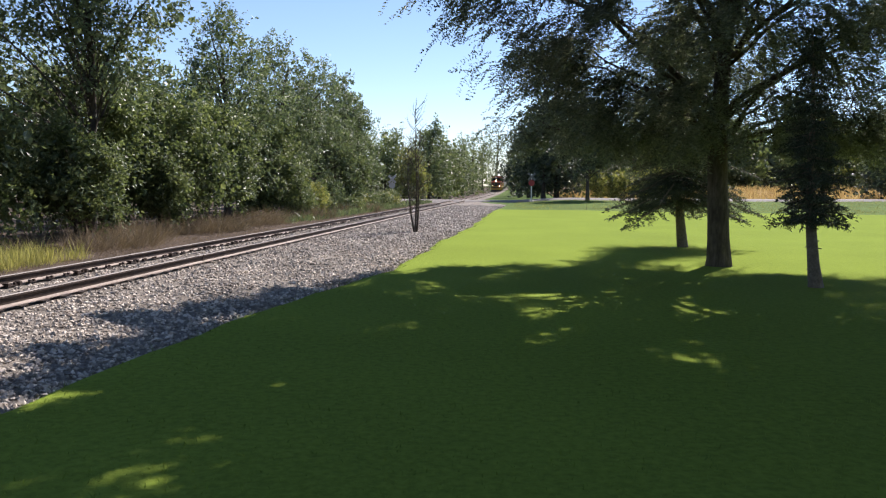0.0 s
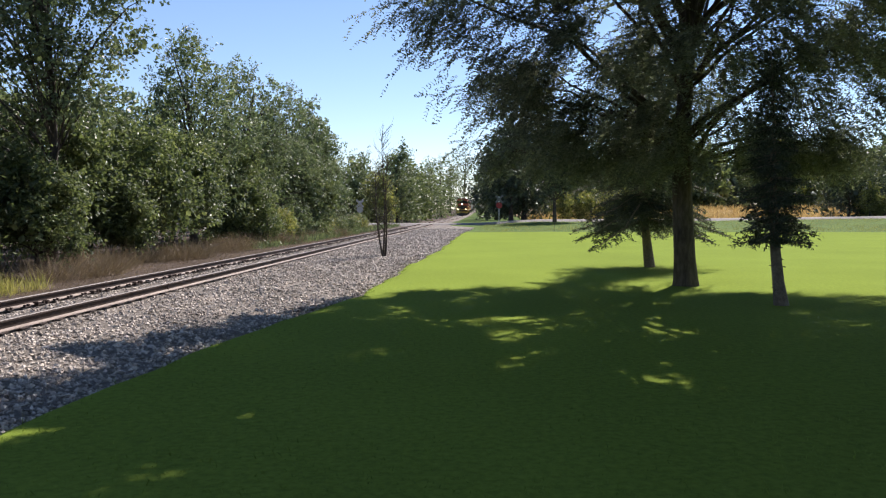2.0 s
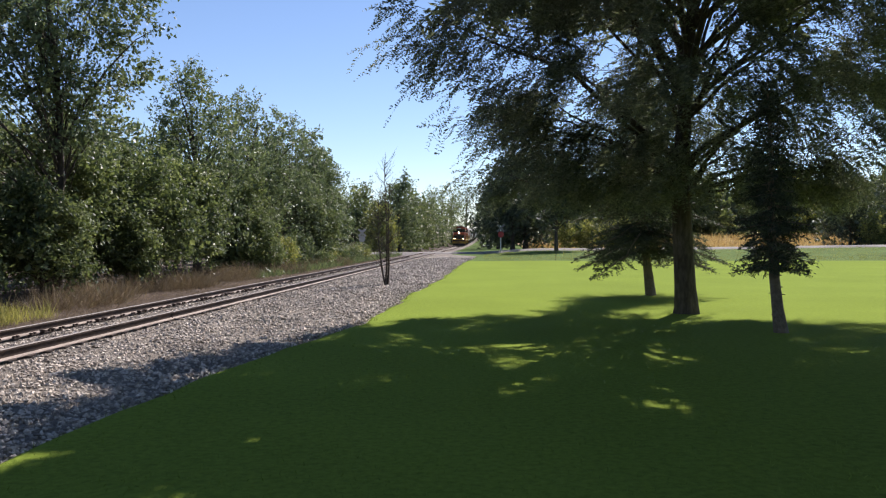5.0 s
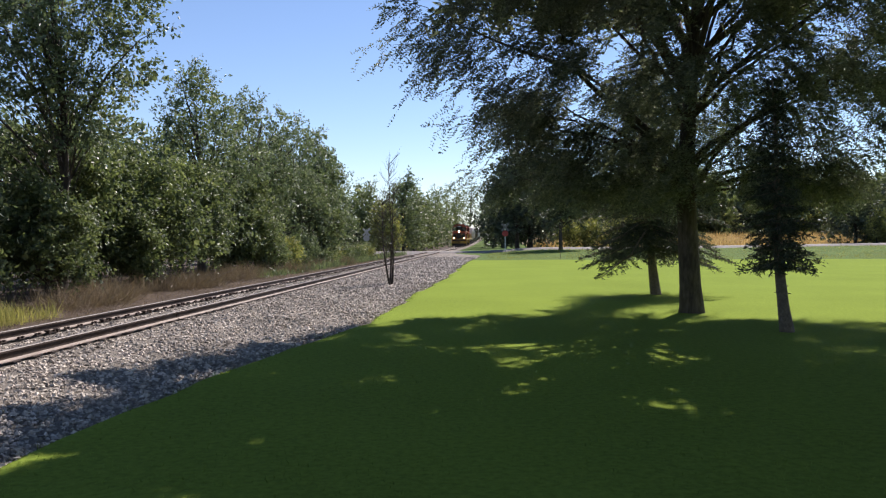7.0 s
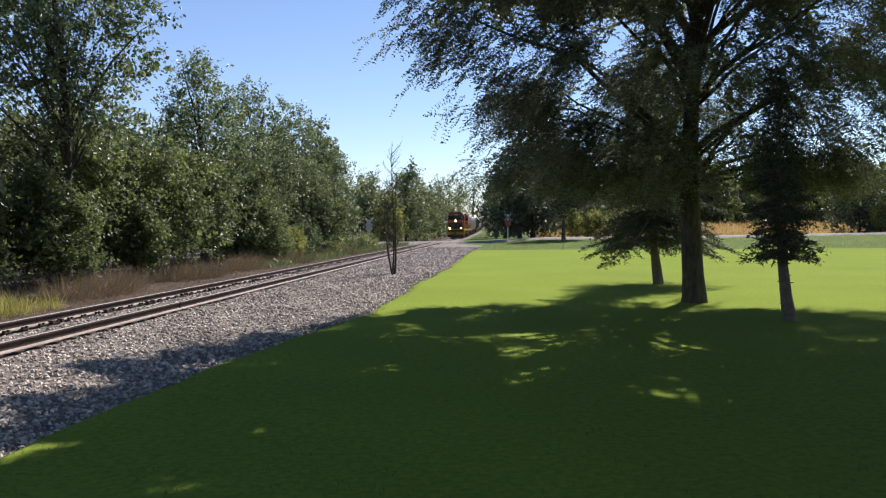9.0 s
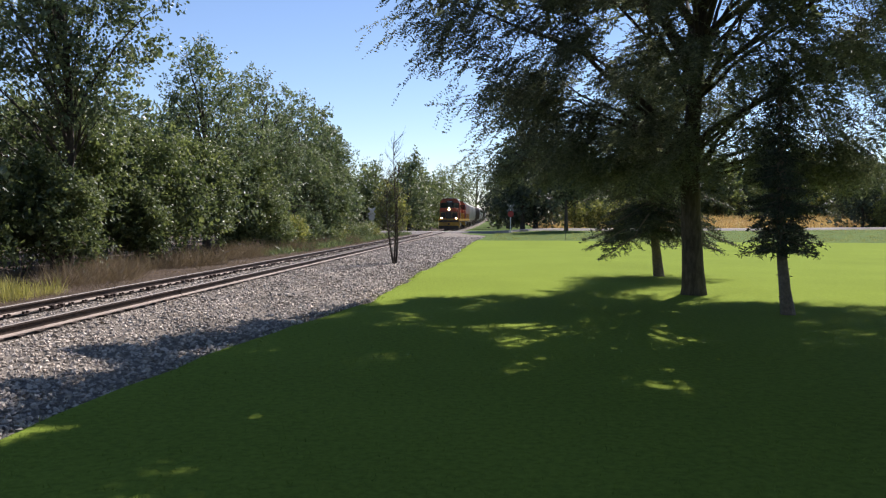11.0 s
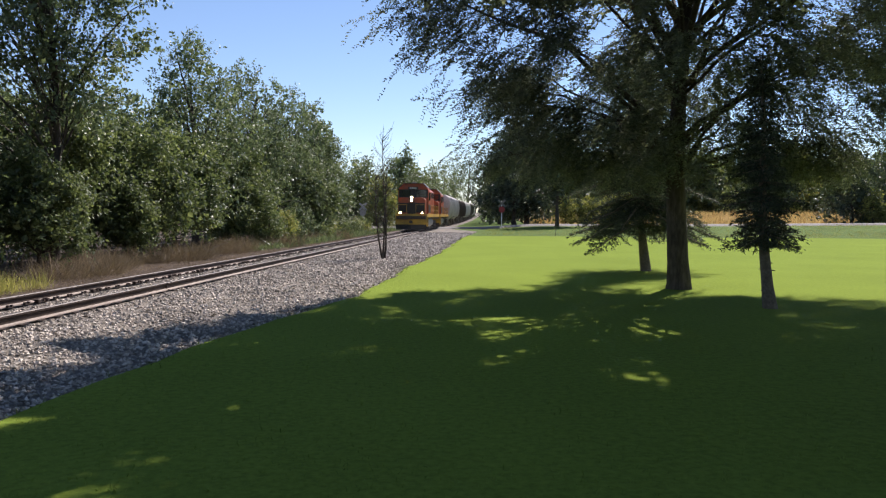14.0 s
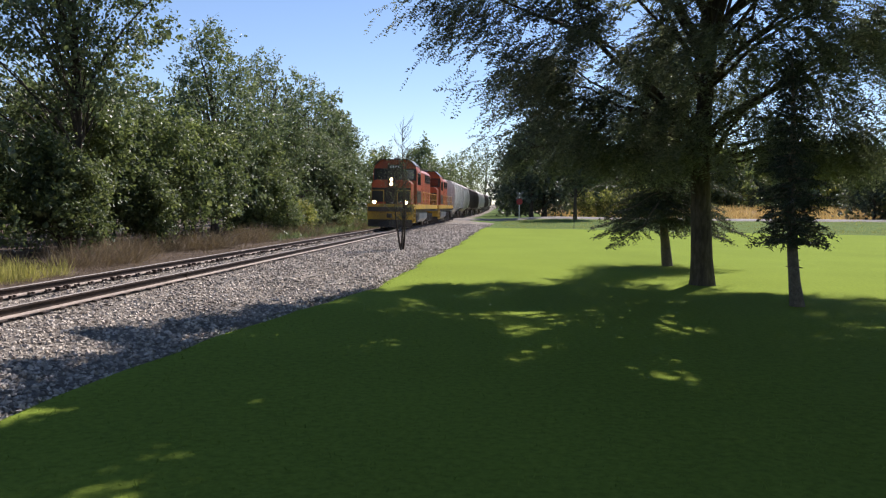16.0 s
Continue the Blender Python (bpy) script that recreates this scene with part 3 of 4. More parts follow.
# ---- trees ----
def honey_locust(at, seed, near, label):
    """The large feathery tree: forked trunk, long limbs, drooping pinnate sprays."""
    rng = np.random.default_rng(seed)
    ob = new("honey_locust_tree")
    ob.matrix_basis = Matrix.Translation(at)
    if near:
        lobes = [(-5.5, -1.6, 6.3, 1.5, 1.8, 1.3), (-3.7, -0.8, 4.2, 1.4, 1.7, 0.8), (-3.6, -1.2, 4.7, 1.8, 1.6, 1.0), (-4.2, -0.4, 4.7, 1.2, 1.5, 0.8), (-3.2, -2.6, 5.2, 1.8, 1.6, 1.2), (-1.0, -3.2, 4.6, 1.8, 1.4, 1.0), (1.6, -3.0, 4.6, 2.0, 1.4, 1.1), (-2.6, -2.4, 7.2, 2.4, 2.6, 2.0),
                 (0.3, -2.8, 6.0, 2.8, 2.4, 1.9), (0.2, 1.6, 5.0, 2.6, 2.8, 1.6), (2.8, -1.8, 6.6, 1.5, 1.6, 1.1), (3.4, -0.8, 5.3, 1.4, 1.5, 0.9), (5.2, 0.6, 6.4, 1.8, 2.0, 1.3),
                 (-2.6, -0.6, 3.4, 2.0, 1.8, 0.8), (2.6, -1.7, 3.8, 1.9, 1.2, 0.9), (0.5, -1.9, 3.7, 1.9, 1.2, 0.9), (-2.2, -1.9, 3.8, 1.9, 1.2, 0.9), (1.6, -1.4, 4.9, 1.6, 1.2, 0.9),
                 (-1.6, -0.9, 3.0, 2.2, 1.6, 0.75), (1.6, -0.9, 2.95, 2.2, 1.6, 0.75), (-3.8, 0.2, 3.1, 1.8, 1.6, 0.75), (2.2, -0.5, 3.2, 1.5, 1.4, 0.8), (-0.6, -0.4, 3.6, 1.8, 1.8, 0.8), (2.2, -0.4, 3.4, 2.0, 1.8, 0.8)]
        # the broad upper crown, ring by ring
        for r0, z0, m in ((2.2, 11.2, 6), (4.8, 10.0, 10), (6.2, 8.7, 11)):
            for i in range(m):
                a = i * 2 * math.pi / m + r0
                q = r0 * rng.uniform(0.9, 1.1)
                lobes.append((q * math.cos(a) + 0.6, q * math.sin(a) - 1.0, z0 + rng.uniform(-0.4, 0.4), rng.uniform(1.6, 2.0), rng.uniform(1.6, 2.0), rng.uniform(0.9, 1.3)))
    else:
        # out-of-view crown, laid out to block the sun over the near lawn
        lobes = [(-4.9, 6.2, 9.4, 2.0, 2.0, 1.2), (-2.2, 6.8, 9.5, 2.0, 1.8, 1.2)]
        for r0, z0, m in ((1.6, 10.6, 4), (4.4, 9.8, 9), (7.6, 9.0, 15)):
            for i in range(m):
                a = i * 2 * math.pi / m + r0
                q = r0 * rng.uniform(0.9, 1.1)
                lobes.append((q * math.cos(a) - 2.6, q * math.sin(a) + 0.8, z0 + rng.uniform(-0.4, 0.4), rng.uniform(1.8, 2.2), rng.uniform(1.8, 2.2), rng.uniform(0.9, 1.4)))
    low = 24 if near else 0
    if near:
        # two unseen masses added to shade bright patches on the ground
        lobes += [(-4.2, -1.9, 9.4, 1.8, 1.8, 1.1), (-3.1, 0.1, 9.6, 1.8, 1.8, 1.1)]

    def sprays(some, n_sp, k, leaf):
        """Drooping sprays along hanging branchlets, each with leaflets in two rows."""
        n_br = n_sp // 20
        core = [(x * 0.93, y * 0.93, z + 0.15, a - 0.45, b - 0.45, max(0.35, c_ - 0.2)) for x, y, z, a, b, c_ in some]
        cb, db = in_lobes(core, n_br, rng, 0.5)
        ob_way = cb - np.array([0.3, -0.5, 6.5])
        ob_way[:, 2] *= 0.2
        ob_way /= np.linalg.norm(ob_way, axis=1)[:, None] + 1e-6
        ob_way += rng.normal(size=(n_br, 3)) * 0.35
        pick = rng.integers(0, n_br, n_sp)
        g = rng.uniform(0, 1, n_sp)
        Lb = rng.uniform(0.45, 1.15, n_br)[pick]
        c = cb[pick] + ob_way[pick] * (g * Lb)[:, None] + rng.normal(size=(n_sp, 3)) * 0.12
        c[:, 2] -= 0.45 * g ** 2 * Lb
        c[:, 2] = np.where(c[:, 2] < 2.75, 2.75 + 0.25 * rng.uniform(0, 1, n_sp), c[:, 2])
        out = c - np.array([0.3, -0.5, 5.5])
        out[:, 2] *= 0.25
        out /= np.linalg.norm(out, axis=1)[:, None] + 1e-6
        way = out + rng.normal(size=(n_sp, 3)) * 0.45
        way[:, 2] -= rng.uniform(0.1, 0.9, n_sp)
        way /= np.linalg.norm(way, axis=1)[:, None]
        side = np.cross(way, np.array([0, 0, 1.0]) + rng.normal(size=(n_sp, 3)) * 0.3)
        side /= np.linalg.norm(side, axis=1)[:, None]
        u = np.linspace(0.1, 1.0, k)
        Ls = rng.uniform(0.35, 0.75, n_sp)
        pos, al = [], []
        for s in (-1, 1):
            p = c[:, None] + way[:, None] * (u[None, :, None] * Ls[:, None, None])
            p[..., 2] -= 0.28 * (u[None] ** 2) * Ls[:, None]
            a = side[:, None] * s + way[:, None] * 0.45 + rng.normal(size=(n_sp, k, 3)) * 0.3
            pos.append(p.reshape(-1, 3))
            al.append(a.reshape(-1, 3))
        return c, leaf_quads(np.concatenate(pos), np.concatenate(al), leaf, 0.42, rng)

    c, upper = sprays(lobes[low:], 6000 if near else 13500, 4, 0.3)
    chunks = [upper]
    if near:
        c, lower = sprays(lobes[:low], 9000, 12, 0.08)
        chunks.append(lower)
    n_sp = len(c)
    v, f = join_np(chunks)
    part_np("crown", v, f, M_LOCUST, ob, "drooping feathery dark green sprays")
    tp = [(0, 0, -0.2), (0, 0, 0.15), (-0.03, 0, 0.6), (-0.08, 0.0, 1.6), (-0.12, 0.02, 2.7), (-0.05, 0.1, 4.2), (0.1, 0.15, 6.0), (0.2, 0.1, 8.0), (0.2, 0.2, 10.4)]
    rad = [0.34, 0.285, 0.25, 0.23, 0.22, 0.18, 0.14, 0.09, 0.03]
    chunks = [tube_np(tp, rad, 12)]

    def limb(a, b, r0, sag=0.15, sides=6):
        a, b = np.array(a, float), np.array(b, float)
        m = (a + b) / 2 + np.array([0, 0, sag * np.linalg.norm(b - a)])
        uu = np.linspace(0, 1, 9)[:, None]
        p = (1 - uu) ** 2 * a + 2 * uu * (1 - uu) * m + uu ** 2 * b
        p[1:-1] += rng.normal(size=(7, 3)) * 0.05
        chunks.append(tube_np(p, r0 * (1 - 0.8 * uu[:, 0]), sides))
        return p
    mains = []
    for i, lb in enumerate(lobes):
        b = np.array(lb[:3])
        hz = min(max(2.6, b[2] * rng.uniform(0.5, 0.7)), 7.0)
        a = np.array([np.interp(hz, [q[2] for q in tp], [q[j] for q in tp]) for j in range(3)])
        mains.append(limb(a, b, 0.052 if i % 4 else 0.085, 0.12, 7))
    allp = np.concatenate(mains)
    for i in range(300 if near else 60):
        t = c[rng.integers(n_sp)]
        q = allp[np.argmin(np.linalg.norm(allp - t, axis=1) + rng.uniform(0, 0.8, len(allp)))]
        limb(q, t, 0.013, 0.08, 3)
    if near:      # bare dead limbs on the sunny side
        for e in ((7.4, -0.6, 4.7), (7.9, -1.0, 5.5), (7.2, 0.2, 4.2), (8.3, -0.4, 5.1), (7.6, -1.4, 6.1)):
            q = limb((4.6, 0.2, e[2] - 0.2), e, 0.03, 0.04, 5)
            for j in (4, 5, 6, 7):
                limb(q[j], q[j] + np.array([rng.uniform(0.4, 0.9), rng.uniform(-0.3, 0.3), rng.uniform(-0.35, 0.45)]), 0.012, 0.05, 4)
    v, f = join_np(chunks)
    part_np("trunk", v, f, M_BARK, ob, "thick dark trunk with long limbs", smooth=True)
    tagged(ob, label, "tree")


def spruce(at, h, base, rad, seed, trunk_r, label, n_whorl=15, lean=0.0, skirt=1.0):
    """A limbed-up spruce: bare lower trunk, whorls of drooping boughs set with needles."""
    rng = np.random.default_rng(seed)
    ob = new("spruce_tree")
    ob.matrix_basis = Matrix.Translation(at)
    u = np.linspace(0, 1, 9)
    tp = np.stack([lean * (1 - u) ** 1.5 - lean * 0.15 * np.sin(u * 6), 0 * u, -0.15 + (h + 0.1) * u], 1)
    tp[:, 0] -= tp[0, 0]
    r = trunk_r * (1 - 0.9 * u)
    r[0] *= 1.25
    chunks = [tube_np(tp, r, 10)]
    for k in range(7):     # dead stubs on the bare stem
        z = rng.uniform(0.3, base)
        a = rng.uniform(0, 6.28)
        x = np.interp(z, tp[:, 2], tp[:, 0])
        chunks.append(tube_np([(x, 0, z), (x + 0.16 * math.cos(a), 0.16 * math.sin(a), z - 0.02)], [0.018, 0.008], 5))
    pos, al = [], []
    for w in range(n_whorl):
        f = w / (n_whorl - 1)
        z = base + (h - base) * f * 0.97
        zj = (h - base) / n_whorl
        R = rad * (1 - f) ** 0.8 * rng.uniform(0.8, 1.1) + 0.08
        x0 = np.interp(z, tp[:, 2], tp[:, 0])
        nb = 6 if w < n_whorl - 2 else 4
        for b in range(nb):
            a = b * 2 * math.pi / nb + w * 0.7 + rng.uniform(-0.3, 0.3)
            Rb = R * rng.uniform(0.55, 1.2)
            uu = np.linspace(0, 1, 7)
            zb = z + rng.uniform(-0.5, 0.5) * zj * (w > 0)
            dr = (0.06 - 0.42 * uu ** 1.5) * Rb * skirt
            p = np.stack([x0 + math.cos(a) * Rb * uu, math.sin(a) * Rb * uu + 0.05 * Rb * np.sin(4 * uu + b), zb + dr], 1)
            chunks.append(tube_np(p, 0.016 * (1 - 0.7 * uu) * (0.5 + Rb), 4))
            ns = max(5, int(Rb / 0.075))
            for s in range(ns):
                g = (s + 0.6) / ns
                q = np.array([np.interp(g, uu, p[:, j]) for j in range(3)])
                Lt = 0.36 * Rb * (1.1 - g) + 0.1
                for sg in (-1, 1):
                    ta = a + sg * rng.uniform(0.7, 1.2)
                    dv = np.array([math.cos(ta), math.sin(ta), rng.uniform(-0.5, -0.05)])
                    m = max(4, int(Lt / 0.026))
                    g2 = rng.uniform(0, 1, m)
                    pp = q + dv * (g2 * Lt)[:, None] + rng.normal(size=(m, 3)) * 0.012
                    pos.append(pp)
                    al.append(dv + rng.normal(size=(m, 3)) * 0.75)
    v, f = leaf_quads(np.concatenate(pos), np.concatenate(al), 0.085, 0.28, rng)
    part_np("crown", v, f, M_SPRUCE, ob, "dark drooping needle boughs")
    v, f = join_np(chunks)
    part_np("trunk", v, f, M_BARK2, ob, "bare grey-brown trunk with stubs", smooth=True)
    tagged(ob, label, "tree")


honey_locust((5.64, 19.0, 0.0), 11, True, "large honey locust with dark trunk and feathery drooping foliage")
# this one stays out of view and is added to cast the foreground shade
honey_locust((9.4, 8.6, 0.0), 12, False, "unseen honey locust with a high wide crown, added to shade the lawn")
spruce((6.4, 25.2, 0.0), 9.4, 1.35, 2.3, 21, 0.14, "limbed-up spruce with drooping dark boughs beside the locust", 27, 0.5, 0.7)
spruce((6.17, 14.9, 0.0), 4.6, 1.2, 0.64, 22, 0.115, "small limbed-up spruce with slightly leaning pale trunk", 27, 0.3, 0.4)


# ---- woods along the far side of the line ----
woods = "trees along the railway"


def wood_tree(d, l, h, rad, base, seed, mats, leaf=0.13, n_cl=900, per=14, name="broadleaf_tree", label="leafy green broadleaf tree beside the railway", lean=(0, 0), n=16, cl_r=0.3, category="tree", core=0.11, limb_n=26):
    rng = np.random.default_rng(seed)
    at = trk(d, l, -0.2 if d < 100 else float(ground_z(l, d)) - 0.15)
    return broad_tree(name, at, h, auto_lobes(h, base, rad, rng, n, lean), 0.02 * h + 0.02, leaf, n_cl, per, cl_r, mats, label, seed, category, lean=lean, group=woods, core=core, limb_n=limb_n)


A1, A2, A3 = (M_LEAF1, M_BARK), (M_LEAF2, M_BARK), (M_LEAF3, M_BARK)
# the tall tree at the near end, with one long branch towards the line
broad_tree("broadleaf_tree", trk(24.5, -13.4, -0.2), 13.0,
           clumps([(-2.6, 0, 4.0, 2.4, 2.4, 1.8), (-2.0, -1.0, 7.2, 2.8, 2.6, 2.2), (-0.6, 0.6, 9.6, 2.6, 2.6, 2.0), (0.8, -0.3, 8.6, 1.9, 1.8, 1.2), (2.0, 0, 7.0, 1.2, 1.1, 0.8),
            (2.9, 0.0, 6.95, 0.8, 0.6, 0.3), (-1.2, 0, 12.0, 2.4, 2.4, 1.6), (-3.5, 1.5, 10.5, 2.4, 2.4, 2.0), (0.9, 0.3, 10.6, 1.4, 1.4, 0.9), (0.2, 0, 5.4, 1.7, 1.6, 1.2), (-4.5, 0.5, 5.5, 2.6, 2.4, 2.4)], 6, 58),
           0.17, 0.14, 2500, 15, 0.28, A2, "tall dark green tree with one long branch towards the railway", 31, group=woods, core=0.03)
for a in [(28.5, -15.8, 5.8, 2.7, 1.2, 41, A1), (33.0, -15.0, 5.4, 2.8, 1.3, 42, A1), (38.5, -15.2, 5.4, 2.8, 1.2, 43, A1), (43, -15.8, 10.6, 4.0, 2.2, 44, A2), (47, -14.8, 5.0, 2.6, 0.4, 45, A1),
          (53, -15.6, 11.2, 4.2, 2.0, 46, A2), (59, -15.2, 10.0, 3.9, 1.2, 47, A2), (62, -14.2, 6.0, 2.2, 0.6, 48, A1), (67, -14.8, 10.4, 3.3, 1.5, 49, A2), (74, -16.4, 8.8, 3.2, 0.8, 50, A1),
          (83, -18.8, 8.4, 3.0, 0.6, 51, A1), (92, -21.5, 8.4, 3.0, 0.6, 52, A3), (80, -25, 9.0, 3.6, 0.3, 53, A1), (94, -28, 9.0, 4.0, 0.3, 54, A2)]:
    d, l, h, r, b, sd, mm = a
    bush = h < 6.5
    wood_tree(d, l, h, r, b, sd, mm, n_cl=1300 if d < 60 else 900, per=13, name="tall_bush" if bush else "broadleaf_tree", category="bush" if bush else "tree",
              label="dense leafy bush at the edge of the woods" if bush else "leafy green broadleaf tree beside the railway", leaf=0.165 if d < 60 else 0.22, core=0.11 if bush else 0.05)
for a in [(19, -17.0, 9.0, 3.4, 0.6, 61, A2), (26, -20.0, 11.0, 3.6, 0.8, 62, A2), (35, -20.0, 7.4, 3.6, 0.3, 63, A2), (46, -21.0, 9.0, 4.0, 0.3, 64, A2), (57, -21.0, 10.0, 4.0, 0.3, 65, A2),
          (70, -20.0, 9.0, 4.0, 0.3, 66, A2), (82, -20.5, 8.0, 3.6, 0.3, 67, A2)]:
    d, l, h, r, b, sd, mm = a
    wood_tree(d, l, h, r, b, sd, mm, n_cl=420, per=11, leaf=0.28, cl_r=0.5, label="shaded leafy tree deeper in the woods")
for a in [(20.5, -14.8, 4.4, 1.9, 0.9, 68, A1), (23.6, -13.4, 3.6, 1.5, 0.8, 69, A1), (30.5, -13.9, 2.8, 1.2, 0.6, 70, A1)]:
    d, l, h, r, b, sd, mm = a
    wood_tree(d, l, h, r, b, sd, mm, n_cl=900, per=12, leaf=0.13, cl_r=0.24, name="tall_bush", label="sunlit leafy bush before the tall trees", category="bush")
under_rng = random.Random(17)
for i in range(11):
    wood_tree(46 + i * 3.3 + under_rng.uniform(-1, 1), -12.9 + under_rng.uniform(-0.5, 0.4), under_rng.uniform(1.1, 2.3), under_rng.uniform(0.9, 1.4), 0.05, 740 + i, (A1, A3, A1, A2)[i % 4], n_cl=170, per=11, leaf=0.13, cl_r=0.22, n=8, limb_n=5,
              name="low_bush", label="low straggling bush at the foot of the woods", category="bush")
# beyond the road
for a in [(118, -13.5, 11.0, 3.6, 0.5, 71, A2), (116, -19.5, 9.0, 3.4, 0.3, 701, A1), (119, -26, 10.0, 4.0, 0.3, 702, A2), (121, -34, 10.0, 4.2, 0.3, 703, A1), (128, -21, 11, 4.2, 0.3, 704, A2), (126, -14.5, 10.4, 3.6, 0.5, 72, A1), (138, -14, 10.0, 4.0, 0.4, 73, A1), (152, -14, 10.0, 4.2, 0.4, 74, A1), (168, -14, 10.5, 4.4, 0.4, 75, A2),
          (190, -14, 13.0, 5.0, 0.4, 76, A1), (215, -13, 15.5, 5.5, 0.4, 77, A1), (245, -12, 18.0, 6.0, 0.4, 78, A2), (285, -9, 22.0, 7.0, 0.4, 79, A1), (111, -15.0, 6.5, 2.2, 0.2, 80, A3)]:
    d, l, h, r, b, sd, mm = a
    wood_tree(d, l, h, r, b, sd, mm, n_cl=400, per=11, leaf=0.34, cl_r=0.5)
A4 = (M_LEAF4, M_BARK)
# made-up trees behind and beside the camera, to keep sky light off the lawn
for a in [(-9, -6, 10, 4.5, 2.0, 901), (-11, 2.5, 11, 5.0, 2.0, 902), (-7, 10, 10, 4.5, 2.0, 903), (1, 16.5, 10, 4.5, 2.0, 904)]:
    d, l, h, r, b, sd = a
    wood_tree(d, l, h, r, b, sd, A4, n_cl=420, per=9, leaf=0.55, cl_r=0.5, label="full-leaved tree added out of view to block sky light")
for a in [(112.5, 2.8, 14.0, 4.4, 1.2, 81, A4), (114, 4.6, 17.5, 5.6, 1.0, 82, A4), (122, 3.0, 13.0, 5.0, 0.3, 83, A4), (152, 26.0, 13.5, 5.0, 0.5, 84, A4), (145, 1.0, 12.0, 4.8, 0.3, 85, A4), (170, 1.5, 12, 5.0, 0.3, 86, A4), (200, 2.5, 15.0, 5.5, 0.3, 87, A4), (240, 4, 18, 6.5, 0.3, 88, A4), (300, 3, 23, 8.0, 0.3, 89, A1), (97.5, 7.6, 12.0, 4.0, 3.6, 92, A4), (113, 48, 9.5, 4.5, 0.3, 90, A4), (116, 56, 10.0, 4.5, 0.3, 91, A4)]:
    d, l, h, r, b, sd, mm = a
    wood_tree(d, l, h, r, b, sd, mm, n_cl=520, per=10, leaf=0.45, cl_r=0.5, label="dark full-leaved tree beyond the road crossing")
far_rng = random.Random(9)
for i in range(20):
    l = 16 + i * 7.0
    wood_tree(166 + far_rng.uniform(-14, 14), l, far_rng.uniform(10, 15), far_rng.uniform(4.5, 6.0), 0.4, 100 + i, (A1, A2, A3, A1)[i % 4], n_cl=300, per=10, leaf=0.85, cl_r=0.7, label="distant tree beyond the dry field")
for i in range(15):
    wood_tree(205 + far_rng.uniform(-8, 8), 14 + i * 8.5, far_rng.uniform(13, 17), far_rng.uniform(6.0, 7.5), 0.2, 160 + i, (A4, A1, A2)[i % 3], n_cl=220, per=9, leaf=1.3, cl_r=0.9, label="distant tree beyond the dry field")
for i in range(10):
    wood_tree(109 + far_rng.uniform(0, 1.5), 9.6 + i * 1.9 + (i > 4) * 30, far_rng.uniform(2.8, 4.8), 1.6, 0.1, 130 + i, A3, n_cl=170, per=9, leaf=0.26, cl_r=0.35, limb_n=4, name="roadside_bush", label="yellow-green bush beyond the road", category="bush")


# ---- sapling in the ballast ----
def sapling(at):
    rng = np.random.default_rng(77)
    ob = new("sapling")
    ob.matrix_basis = Matrix.Translation(at)
    chunks, tips = [], []
    for k, (bx, tx, h) in enumerate([(0.0, 0.02, 4.9), (0.015, 0.2, 4.0), (-0.02, -0.3, 3.4)]):
        u = np.linspace(0, 1, 9)
        p = np.stack([bx + tx * u ** 0.7 + 0.05 * np.sin(5 * u + k), 0.1 * np.sin(3 * u + 2 * k), -0.15 + (h + 0.15) * u], 1)
        chunks.append(tube_np(p, 0.048 * (1 - 0.92 * u), 6))
        for j in range(44):
            g = rng.uniform(0.22, 0.97)
            q = np.array([np.interp(g, u, p[:, i]) for i in range(3)])
            a = rng.uniform(0, 6.28)
            L = rng.uniform(0.45, 1.2) * (1.15 - 0.6 * g)
            e = q + np.array([math.cos(a) * L * 0.72, math.sin(a) * L * 0.72, L * 0.75])
            chunks.append(tube_np([q, (q + e) / 2 + rng.normal(size=3) * 0.03, e], [0.011, 0.007, 0.003], 4))
            for w in (0.5, 0.75):
                o = q + (e - q) * w
                chunks.append(tube_np([o, o + np.array([rng.normal() * 0.12, rng.normal() * 0.12, rng.uniform(0.15, 0.4)])], [0.005, 0.002], 3))
            tips += [q + (e - q) * s for s in (0.4, 0.6, 0.8, 1.0)]
    v, f = join_np(chunks)
    part_np("trunk", v, f, M_BARK, ob, "thin dark stems rising from one foot", smooth=True)
    tips = np.array([t for t in tips if 0.7 < t[2] < 3.5])
    n = len(tips) * 2
    pos = np.repeat(tips, 2, 0) + rng.normal(size=(n, 3)) * 0.09
    v, f = leaf_quads(pos, rng.normal(size=(n, 3)) + np.array([0, 0, -0.3]), 0.06, 0.5, rng)
    part_np("crown", v, f, M_LEAF2, ob, "sparse small leaves")
    tagged(ob, "thin half-bare sapling growing in the ballast", "sapling")


sapling((-2.27, 32.0, -0.06))


